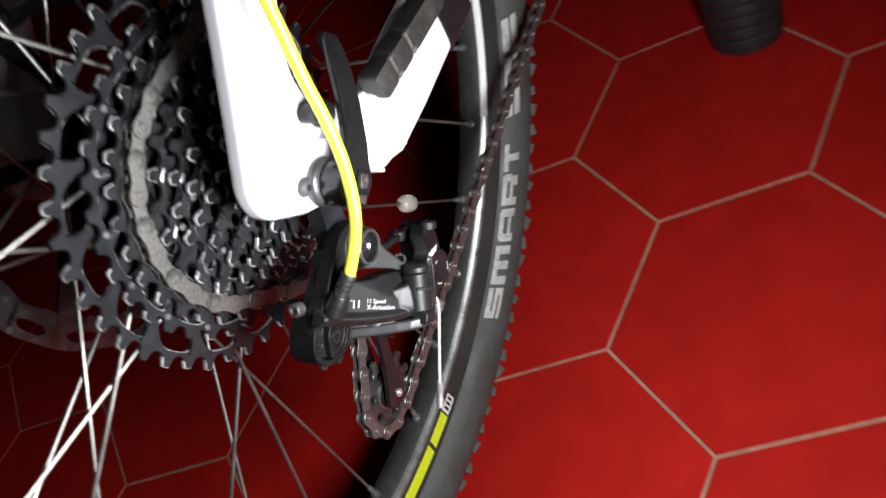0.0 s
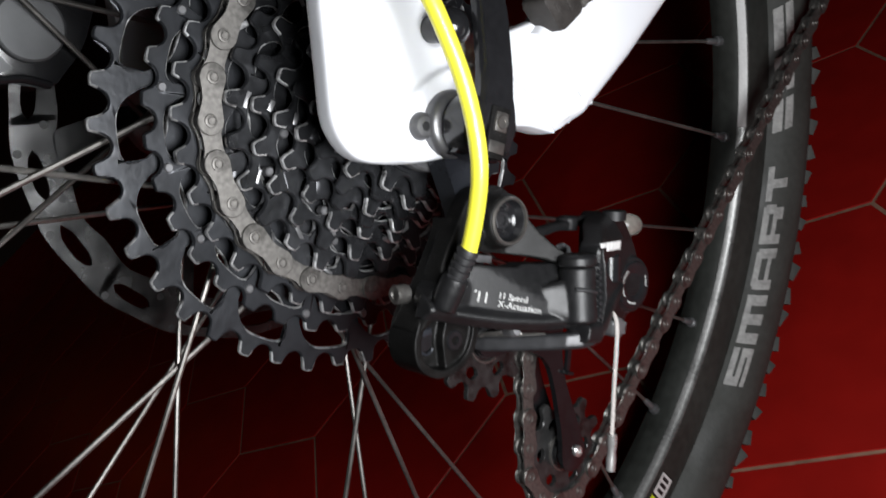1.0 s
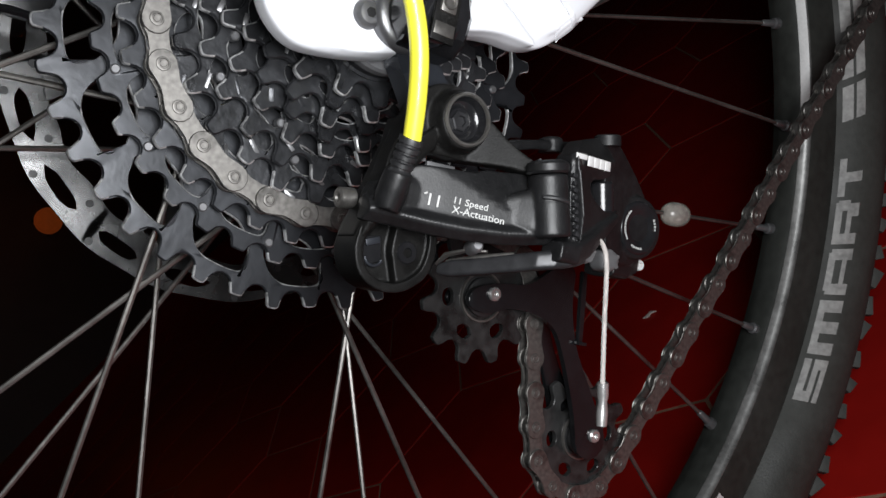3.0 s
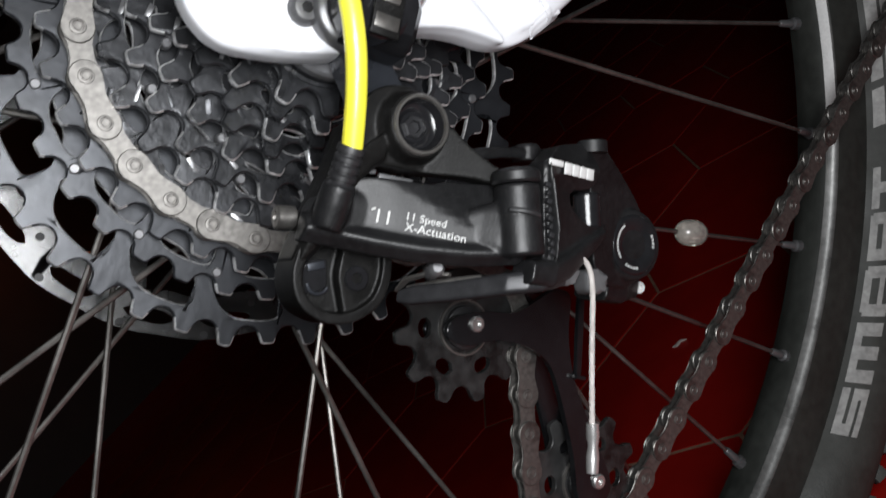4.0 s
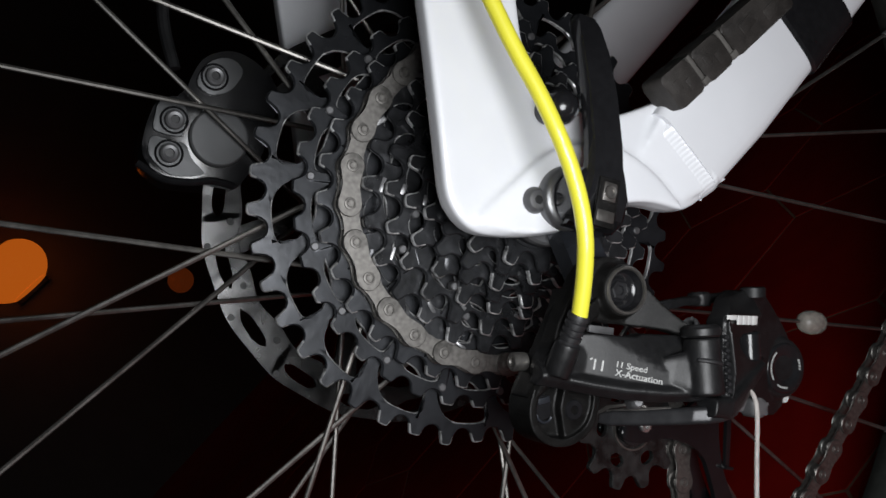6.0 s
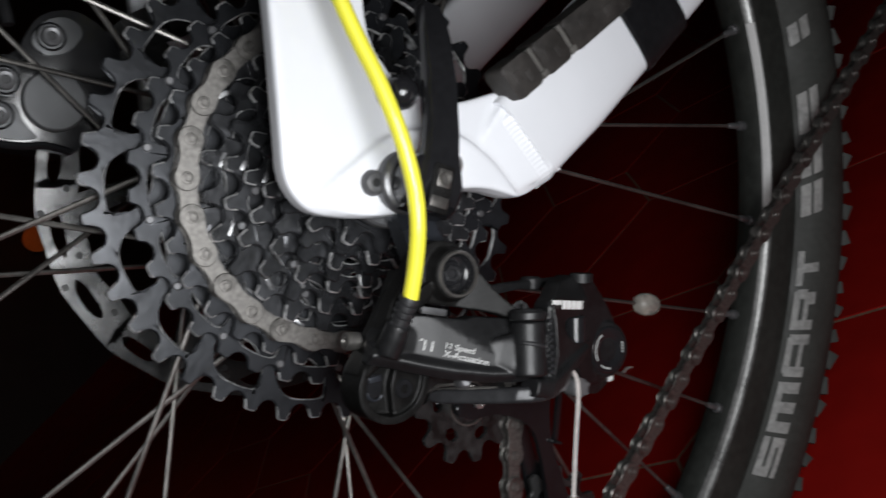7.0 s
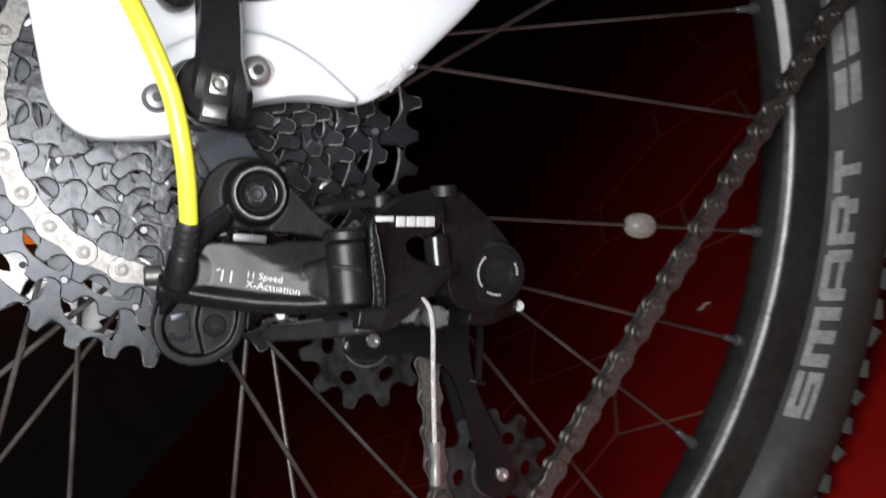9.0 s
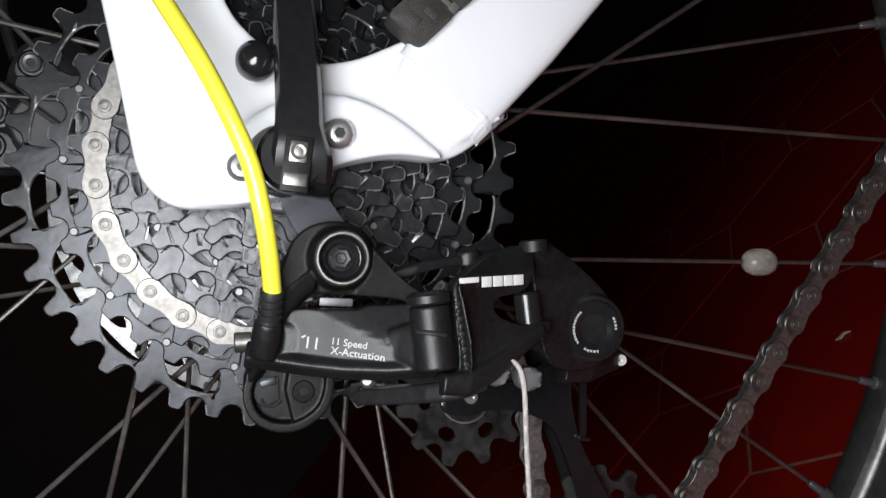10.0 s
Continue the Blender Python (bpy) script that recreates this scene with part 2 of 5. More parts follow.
# ---- the room ----
TILE_SIDE = 0.1154
TILE_O = Vector((0.2139, -0.0365, 0))
TILE_D = [Vector((TILE_SIDE * math.cos(a), TILE_SIDE * math.sin(a), 0)) for a in (radians(-66.8), radians(53.2), radians(173.2))]
ROOM = (-2.4, 2.6, -2.2, 2.6, 2.6)  # x0, x1, y0, y1, height


def box_wall(name, x0, x1, y0, y1, z0, z1, mat, label, category):
    bm = bmesh.new()
    slab(bm, ((x0 + x1) / 2, (y0 + y1) / 2, (z0 + z1) / 2), (x1 - x0, y1 - y0, z1 - z0), bevel=0)
    return tagged(part(name, bm, mat, unit=1, smooth=0), label, category, kind="structure")


x0, x1, y0, y1, hh = ROOM
floor = box_wall("floor", x0, x1, y0, y1, -0.12, -0.00085, GROUT, "red hexagonal clay tile floor with pale brown grout", "floor")
box_wall("wall_north", x0, x1, y1, y1 + 0.1, -0.12, hh, WALL, "plain dark unlit wall of the room", "wall")
box_wall("wall_south", x0, x1, y0 - 0.1, y0, -0.12, hh, WALL, "plain dark unlit wall of the room", "wall")
box_wall("wall_west", x0 - 0.1, x0, y0 - 0.1, y1 + 0.1, -0.12, hh, WALL, "plain dark unlit wall of the room", "wall")
box_wall("wall_east", x1, x1 + 0.1, y0 - 0.1, y1 + 0.1, -0.12, hh, WALL, "plain dark unlit wall of the room", "wall")
box_wall("ceiling", x0 - 0.1, x1 + 0.1, y0 - 0.1, y1 + 0.1, hh, hh + 0.1, WALL, "plain dark unlit ceiling of the room", "ceiling")

# a small amber lamp glows on the far wall
lamp = thing("wall_lamp", "small amber lamp glowing on the dark wall", "lamp", pose(-0.115, 2.6, 0.755))
bm = bmesh.new()
slab(bm, (0, -12, 0), (110, 24, 150), bevel=6)
tube(bm, [(0, -20, 0), (0, -95, 0)], 9, 12)
part("bracket", bm, BLACK_PLASTIC, lamp)
bm = bmesh.new()
outer_side = [(95 * math.cos(radians(a)) + 6, 80 * math.sin(radians(a))) for a in range(-58, 59, 6)]
turned(bm, outer_side + [(r - 3, z) for r, z in reversed(outer_side)], (0, -150, 0), axis=(0, 0, 1), seg=48, closed=True)
turned(bm, [(0, -66), (50, -66), (54, -68), (54, -70), (0, -70)], (0, -150, 0), axis=(0, 0, 1), seg=48)
part("shade", bm, AMBER, lamp, "amber glowing shade")

# a much smaller and dimmer orange spot lower down, built as a glowing dome
dim_spot = thing("orange_spot", "tiny dim orange glowing spot on the dark wall", "lamp", pose(0.205, 2.6, 0.41))
bm = bmesh.new()
slab(bm, (0, -8, 0), (70, 16, 70), bevel=5)
part("base", bm, BLACK_PLASTIC, dim_spot)
bm = bmesh.new()
turned(bm, [(0, -62)] + [(40 * math.sin(radians(a)), -22 - 40 * math.cos(radians(a))) for a in range(8, 91, 8)] + [(40, -16), (0, -16)], seg=36)
part("lens", bm, AMBER_DIM, dim_spot, "dim orange dome")

# ---- the bicycle ----
bicycle = thing("bicycle", "white mountain bicycle with black drivetrain leaning on a red tiled floor", "bicycle", BIKE)


def polar(r, deg, y=0.0):
    return Vector((r * math.cos(radians(deg)), y, r * math.sin(radians(deg))))


# -- frame: a forged end with seat stay and chain stay on either side --
STAY_DIR = Vector((-0.34, 0.94))
CS_DIR = Vector((0.545, 0.838))
CS_N = Vector((-0.838, 0.545))


def frame_end(mirror):
    def yy(y):
        return 2 * WHEEL_Y - y if mirror else y
    bm = bmesh.new()
    outline = rounded([(-96, 150, 3), (-55, 38, 20), (-43.5, 3, 14), (-38.6, -12.5, 10), (-29, -19.8, 10), (-12, -17.5, 10), (4, -12, 6), (14, -2, 8), (31, 4, 10),
                       (48, 4, 8), (60, 15, 6), (66, 22, 3), (34, 41, 3), (14, 28.5, 10), (-5, 27, 14), (-21, 38, 14), (-60, 150, 3)], 4, 5)
    prism(bm, outline, yy(-41.5), yy(-33), 2.4, 3)
    # swelling of the forging round the axle and along the arm
    prism(bm, rounded([(-28, -14.2, 3), (-23.8, -8, 10), (-11.6, 7.6, 10), (-5, 13.6, 8), (13.3, 20.2, 14), (30.6, 15.6, 12), (45, 6.5, 4), (46, 4.6, 2), (31, 4.6, 8), (14, -1.4, 8), (4, -11.4, 6), (-12, -16.9, 8), (-27, -17.4, 3)], 4, 5), yy(-45.6), yy(-36), 2.8, 3)
    for v in bm.verts:
        if abs(v.co.y - WHEEL_Y) > 33.5 - (-41.6):
            v.co.y += (0.12 if not mirror else -0.12) * max(0.0, -4 - v.co.x)
    # the forging rises to meet the chain stay
    base = Vector((62.5, 17.5))
    ramp = bmesh.new()
    prism(ramp, [(base + CS_DIR * a + CS_N * b)[:] for a, b in ((-20, 9), (-20, 30), (2, 37), (2, 1))], yy(-46.2), yy(-36))
    for v in ramp.verts:
        if abs(v.co.y - WHEEL_Y) > 75:
            v.co.y += (0.21 if not mirror else -0.21) * max(0.0, 1.0 - (Vector((v.co.x, v.co.z)) - base).dot(CS_DIR))
    spare = bpy.data.meshes.new("ramp")
    ramp.to_mesh(spare)
    ramp.free()
    bm.from_mesh(spare)
    bpy.data.meshes.remove(spare)
    fr = part("frame_end", bm, WHITE, bicycle, "white painted forged frame end", melt=(0.7, 34))
    # seat stay: an oval tube that rises from the end
    bm = bmesh.new()
    secs = []
    for k in range(9):
        t = k / 8
        c = Vector((-78, 146)) + STAY_DIR * (t * 160)
        half = 15.5 - 2.5 * t
        ring = []
        for j in range(20):
            a = 2 * math.pi * j / 20
            u, v = math.cos(a), math.sin(a)
            su, sv = math.copysign(abs(u) ** 0.6, u), math.copysign(abs(v) ** 0.6, v)
            ring.append((c.x + 0.94 * half * su, yy(-36 + 7.5 * sv + 5 * t), c.y + 0.34 * half * su))
        secs.append(ring)
    loft(bm, secs)
    part("seat_stay", bm, WHITE, fr)
    # chain stay: a tall flattened tube
    bm = bmesh.new()
    secs = []
    for k in range(13):
        t = k / 12
        base = Vector((62.5, 17.5)) + CS_DIR * (t * 360 - 4)
        hw = (19.5 if k else 17.5)
        c = base + CS_N * (19.5)
        ring = []
        for j in range(24):
            a = 2 * math.pi * j / 24
            u, v = math.cos(a), math.sin(a)
            su, sv = math.copysign(abs(u) ** 0.45, u), math.copysign(abs(v) ** 0.45, v)
            p = c + CS_N * (hw * su)
            ring.append((p.x, yy(-39.5 + 8.0 * sv), p.y))
        secs.append(ring)
    loft(bm, secs)
    cs = part("chain_stay", bm, WHITE, fr)
    # rippled weld that fills the step between forging and stay
    bm = bmesh.new()
    rows = []
    for k in range(121):
        n = 1.4 + 31.8 * k / 120
        end = min(1.0, (n - 1.4) / 5.5, (33.2 - n) / 4.0)
        row = []
        for q in range(15):
            f = q / 14
            along_stay = -8.6 + 6.8 * f
            phase = (n + 0.055 * (along_stay + 5.0) ** 2) / 1.75
            ripple = 0.17 * abs(math.sin(math.pi * phase)) * math.sin(math.pi * f) ** 0.7
            top = -43.7 - 3.6 * f * f * (3 - 2 * f) - 0.35 * math.sin(math.pi * f) - ripple
            p = Vector((62.5, 17.5)) + CS_DIR * along_stay + CS_N * n
            row.append(bm.verts.new((p.x, yy(top + 4.2 * (1 - end) ** 2), p.y)))
        for q in (14, 0):
            row.append(bm.verts.new((row[q].co.x, yy(-40.0), row[q].co.z)))
        rows.append(row)
    for u, v in zip(rows, rows[1:]):
        for q in range(17):
            bm.faces.new((u[q], u[(q + 1) % 17], v[(q + 1) % 17], v[q]))
    bm.faces.new(rows[0])
    bm.faces.new(rows[-1])
    part("weld", bm, WHITE, cs, smooth=75)
    return fr, cs


frame_right, stay_right = frame_end(False)
frame_end(True)

# black band round the drive-side chain stay, rubber guard with ribs on its upper edge
bm = bmesh.new()
c = Vector((62.5, 17.5)) + CS_DIR * 76 + CS_N * 19.5
secs = []
for t in (-15, -14, 14, 15):
    g = 0.0 if abs(t) > 14.5 else 1.0
    ring = []
    for j in range(24):
        a = 2 * math.pi * j / 24
        u, v = math.cos(a), math.sin(a)
        su, sv = math.copysign(abs(u) ** 0.45, u), math.copysign(abs(v) ** 0.45, v)
        p = c + CS_DIR * t + CS_N * ((19.8 + g) * su)
        ring.append((p.x, -39.5 + (8.2 + g) * sv, p.y))
    secs.append(ring)
loft(bm, secs)
part("band", bm, BLACK_CLEAN, stay_right, "black band")


def guard_block(t0, t1, lift, grow=0.0):
    """A stretch of the guard along the stay; it narrows towards the front."""
    bm = bmesh.new()
    o = []
    for t, lo in ((t0, 1), (t1, 1), (t1, 0), (t0, 0)):
        n = 33.5 - 0.11 * t - grow if lo else 46 - 0.13 * t + grow
        o.append(Vector((62.5, 17.5)) + CS_DIR * t + CS_N * n)
    prism(bm, rounded([(*p, 2.2) for p in o], 2.2, 4), -49.0 - lift, -41, 0.9, 2)
    return bm


guard = part("chain_guard", guard_block(0.5, 66, 0.6), RIM, bicycle, "black rubber chain stay guard in blocks with two pale ties")
for t0, t1 in ((-0.5, 13.2), (15.6, 29.4), (31.8, 66.5)):
    block = part("block", guard_block(t0, t1, 2.2, 0.4), GUARD, guard)
    # low worn patches on the outer face
    for q in range(2):
        bm = bmesh.new()
        t = t0 + (t1 - t0) * (0.33 + 0.36 * q)
        c = Vector((62.5, 17.5)) + CS_DIR * t + CS_N * (40.4 - 0.12 * t - 2.0 * q)
        slab(bm, (c.x, -51.0, c.y), ((t1 - t0) * 0.22, 0.9, 4.2), Matrix.Rotation(-math.atan2(CS_DIR.y, CS_DIR.x), 4, "Y"), 0.4)
        part("patch", bm, GUARD, block)
for t in (14.4, 30.6):
    bm = bmesh.new()
    a, b = [Vector((62.5, 17.5)) + CS_DIR * t + CS_N * n for n in (33.6 - 0.11 * t, 46.2 - 0.13 * t)]
    m = (a + b) / 2
    slab(bm, (m.x, -50.4, m.y), ((b - a).length, 1.4, 1.7), Matrix.Rotation(-math.atan2(CS_N.y, CS_N.x), 4, "Y"), 0.4)
    p = a.lerp(b, 0.12)
    slab(bm, (p.x, -50.9, p.y), (2.6, 2.0, 3.0), Matrix.Rotation(-math.atan2(CS_N.y, CS_N.x), 4, "Y"), 0.5)
    part("tie", bm, TIE, guard, "pale dusty tie round the guard")

# -- axle, quick release, small bolts --
bm = bmesh.new()
turned(bm, [(0, -52), (5.7, -52), (6.3, -51), (6.8, -48.8), (8.8, -48.4), (9.8, -47.4), (10.2, -46), (10.2, -42), (0, -42)], (-0.3, 0, -2.4), seg=44)
slab(bm, (-8.5, -43.2, -4.6), (5, 2.4, 3.4), None, 0.8)
axle = part("axle_nut", bm, GREY, bicycle, "black quick release axle end")
bm = bmesh.new()
turned(bm, [(0, -54.2), (4.6, -54.2), (5.2, -53.6), (5.2, -51), (0, -51)], (-0.3, 0, -2.4), seg=28)
part("axle_face", bm, SILVER, axle, "bright steel axle face")
bm = bmesh.new()
secs = []
for x, y, z, w in ((5.6, -56, -11.8, 7.6), (5, -61, -11.4, 8.4), (4.4, -66, -8.4, 8.7), (4.0, -68.2, -2, 8.5), (3.2, -68.5, 3, 7.2), (2.4, -68.2, 7, 6.4), (1.5, -67.5, 14, 6.3), (-1, -64.5, 30, 6.1), (-3.5, -60.5, 44, 5.8), (-5, -57, 52, 5.2), (-5.5, -55.5, 55, 3.5)):
    y += 9.5
    th = 2.6
    secs.append([(x - w, y - th * 0.3, z), (x - w * 0.8, y - th, z), (x + w * 0.8, y - th, z), (x + w, y - th * 0.3, z), (x + w, y + th * 0.6, z), (x + w * 0.85, y + th, z), (x - w * 0.85, y + th, z), (x - w, y + th * 0.6, z)])
loft(bm, secs)
lever = part("quick_release_lever", bm, BLACK_CLEAN, bicycle, "glossy black quick release lever turned upwards")
# black slab, proud of the lever, paints the shade of its slot
bm = bmesh.new()
slab(bm, (3.0, -61.75, -4.5), (7.4, 1.2, 15), bevel=0.5)
part("recess_shade", bm, BLACK_DUSTY, lever)
bm = bmesh.new()
slab(bm, (3.0, -62.2, -1.3), (5.0, 2.0, 6.0), bevel=1.2)
turned(bm, [(0, -63.1), (1.2, -63.1), (1.3, -63.5), (1.9, -63.6), (2.1, -63.2), (2.1, -62)], (3.0, 0, -1.3), seg=18)
part("cam_bolt", bm, STEEL, lever, "worn steel cam bolt")
bm = bmesh.new()
slab(bm, (3.0, -61.6, -8.6), (6.4, 2.0, 3.6), bevel=0.6)
part("cam_nut", bm, STEEL, lever, "pale worn cam nut")
bm = bmesh.new()
slab(bm, (3, -54.5, -5), (9, 9, 9), bevel=2.0)
turned(bm, [(0, -60), (8.2, -60), (9.4, -59), (9.6, -57), (9.4, -50), (0, -50)], (1.6, 0, -2.5), seg=36)
part("cam_block", bm, BLACK_CLEAN, lever)
bm = bmesh.new()
tube(bm, [(9.0, -57, -1.5), (11.4, -57, -1.5)], 3.2, 16)
part("pivot", bm, SILVER, lever)


def button_screw(at, r, mat, label, h=2.4):
    bm = bmesh.new()
    x, y, z = at
    turned(bm, [(0, y - h * 0.96), (r * 0.45, y - h), (r * 0.7, y - h * 0.92), (r * 0.93, y - h * 0.5), (r, y), (0, y + 1)], (x, 0, z), seg=24)
    s = part("screw", bm, mat, frame_right, label)
    # black hexagon on the head paints the shade inside the socket
    bm = bmesh.new()
    turned(bm, [(0, y - h - 0.06), (r * 0.36, y - h - 0.06), (r * 0.36, y - h * 0.2)], (x, 0, z), seg=6)
    part("socket", bm, BLACK_PLASTIC, s)


button_screw((-11.1, -44.6, -5.5), 4.2, GREY, "bright steel button screw")
button_screw((14.5, -46.5, 7.5), 4.6, SILVER, "bright steel button screw")
bm = bmesh.new()
turned(bm, [(0, -55.6), (2.5, -55.2), (4.6, -53.6), (5.6, -51), (5.6, -48.5), (4.5, -47.5), (4.0, -41), (0, -41)], (-10.8, 0, 23.4), seg=28)
part("cap_bolt", bm, BLACK_CLEAN, frame_right, "domed black bolt head")

# -- gear cable: yellow housing, then bare wire with a crimped end --
bm = bmesh.new()
tube(bm, smooth_path([(-120, -40, 150), (-88, -48, 98), (-55, -56, 58), (-36.3, -60, 33.5), (-25.6, -63, 19.8), (-16.5, -65.2, 6.5), (-9.2, -65.6, -6), (-4.9, -65.5, -17.1), (-1.6, -63.2, -28), (1.0, -60, -39.5)], 8), 2.5, 16)
part("cable_housing", bm, YELLOW, bicycle, "bright yellow gear cable housing")
bm = bmesh.new()
path = smooth_path([(62, -61.5, -50.2), (66.5, -62, -50.0), (70.3, -62, -52.0), (72.8, -62, -58), (75.4, -62, -74), (79.0, -62, -94)], 24)
for strand in range(3):
    tube(bm, [p + Vector((math.cos(1.1 * k + 2.1 * strand), math.sin(1.1 * k + 2.1 * strand), 0)) * 0.24 for k, p in enumerate(path)], 0.56, 6)
wire = part("gear_cable", bm, WIRE, bicycle, "bare steel cable with a crimped end")
bm = bmesh.new()
tube(bm, [(78.6, -62, -91.5), (79.4, -62, -95), (79.8, -62, -97), (80.2, -62, -100), (80.8, -62, -104)], [1.7, 1.75, 1.35, 1.75, 1.6], 14)
part("end_cap", bm, SILVER, wire, "crimped aluminium end cap")

# -- cassette --
def pitch_radius(n):
    return 12.7 / 2 / math.sin(math.pi / n)


def tooth(u):
    """Height of the tooth over the pitch circle, u from the valley (0) to the tip (1)."""
    pts = ((0, -3.9), (0.16, -3.77), (0.32, -3.32), (0.46, -2.55), (0.55, -1.6), (0.6, -0.6), (0.63, 0.6), (0.67, 1.6), (0.73, 2.2), (0.82, 2.5), (1.0, 2.55))
    for (a, ha), (b, hb) in zip(pts, pts[1:]):
        if u <= b:
            return ha + (hb - ha) * (u - a) / (b - a)
    return pts[-1][1]


def ring_plate(bm, n, y0, y1, r_in, windows, phase=0.0, tip=1.0, per=14, chamfer=0.5, seed=0, skew=0.0, edge_slot=False):
    """A toothed ring from y0 (outer face) to y1, with a row of rounded windows: (count, middle radius, half height, share open, offset)."""
    rp = pitch_radius(n)
    rnd = random.Random(seed)
    cut = [rnd.choice((0.0, 0.0, 0.0, 0.0, 0.9, 0.5)) for _ in range(n)]
    lean = [rnd.uniform(-1, 1) for _ in range(n)]
    # teeth whose tips get the pale edge metal: wear and painted glint
    worn = [rnd.random() < 0.75 for _ in range(n)]
    total = n * per
    edge_line = []
    for k in range(total):
        h = tooth(1 - abs(2 * ((k / per) % 1) - 1))
        if h > 0:
            h *= tip * (1 - cut[k // per] * 0.6)
        edge_line.append(polar(rp + h, 360 * k / total + phase))
    rings = []
    for k in range(total):
        a = 360 * k / total + phase
        f = (k / per) % 1
        u = 1 - abs(2 * f - 1)
        half = 0.0
        rm = (r_in + rp - 4) / 2
        if windows:
            cnt, rm, tall, share_open, off = windows
            w = (((a + off) / 360 * cnt) % 1 - 0.5) / (share_open / 2)
            if abs(w) < 1:
                half = tall * (1 - abs(w) ** (4 if n > 30 else 2.4)) ** 0.5
        c = min(chamfer * 0.8, half * 0.5)
        # the bevel follows the flanks of the teeth at an even width
        along_edge = edge_line[(k + 1) % total] - edge_line[k - 1]
        outwards = Vector((along_edge.z, 0, -along_edge.x)).normalized()
        bevel_in = edge_line[k] - outwards * chamfer * (1 if outwards.dot(edge_line[k]) > 0 else -1)
        base = rp - 4.6
        prof = []
        for r, y in ((r_in, y0), (rm - half - c, y0), (rm - half, y0 + c), (rm + half, y0 + c), (rm + half + c, y0), (base, y0), (None, y0), (0, y0 + chamfer),
                     (0, y1), (rm + half, y1), (rm - half, y1), (r_in, y1)):
            if r in (None, 0):
                at = bevel_in if r is None else edge_line[k]
                if edge_slot:
                    y += (lean[k // per] * u * (f - 0.5) * 0.7 + abs(lean[k // per - 3]) * 0.25 * u) * min(1.0, tip * 2)
                prof.append(bm.verts.new(Vector((at.x, y, at.z))))
            else:
                prof.append(bm.verts.new(polar(r, a + (skew * (r - rm) if r < rp - 6 else skew * (rp - 6 - rm) * max(0, (rp - 4.6 - r) / 1.4)), y)))
        rings.append((prof, half))
    for k in range(total):
        (p, hp), (q, hq) = rings[k - 1], rings[k]
        for i in (0, 1, 3, 4, 5, 6, 7, 8, 10, 11):
            j = (i + 1) % 12
            f = bm.faces.new((p[i], p[j], q[j], q[i]))
            # tooth tips and window rims: glints painted in with the pale slot
            if edge_slot and (i in (1, 3) or i in (6, 7) and abs(k % per - per // 2) < per * 0.23 and worn[k // per]):
                f.material_index = 1
        if hp > 0 or hq > 0:
            for i, j in ((2, 10), (3, 9)):
                f = bm.faces.new((p[i], p[j], q[j], q[i]))
                # window walls are black like the rest; pale colour paints their reflection
                f.material_index = 1 if edge_slot else 0
    return bm


COGS = [(11, -27.3, 17), (13, -23.4, 17.5), (15, -19.5, 19), (17, -15.6, 21), (19, -11.7, 24), (22, -7.8, 28), (25, -3.9, 33), (28, 0.0, 37), (32, 3.9, 44), (36, 7.8, 50), (42, 11.7, 56)]
WINDOWS = {15: (9, 23.0, 2.0, 0.6, 5), 17: (10, 26.6, 2.5, 0.66, 0), 19: (12, 30.0, 3.2, 0.70, 9), 22: (13, 35.6, 3.8, 0.72, 0), 25: (15, 41.6, 4.0, 0.72, 12), 28: (17, 47.2, 4.0, 0.70, 4),
           32: (18, 54.8, 4.4, 0.74, 3), 36: (18, 60.4, 6.4, 0.83, 15), 42: (18, 71.6, 7.6, 0.79, 16)}
SKEW = {19: 0.8, 22: 0.7, 25: 0.6, 28: 0.5, 32: 0.5, 36: 0.3, 42: 0.35}
bm = bmesh.new()
turned(bm, [(8, -33.5), (15.5, -33.5), (16.5, -32.8), (16.5, -29), (17.5, -28.8), (17.5, 16), (8, 16)], seg=40)
cassette = part("cassette", bm, COG, bicycle, "eleven-sprocket cassette in black nickel, slightly greasy")
bm = bmesh.new()
turned(bm, [(10.5, -34.2), (11, -35.0), (15.6, -35.2), (16.4, -34.6), (16.8, -33.2), (16.8, -32.4), (10.5, -32.4)], seg=48, closed=True)
part("lockring", bm, GREY, cassette, "grey lockring")
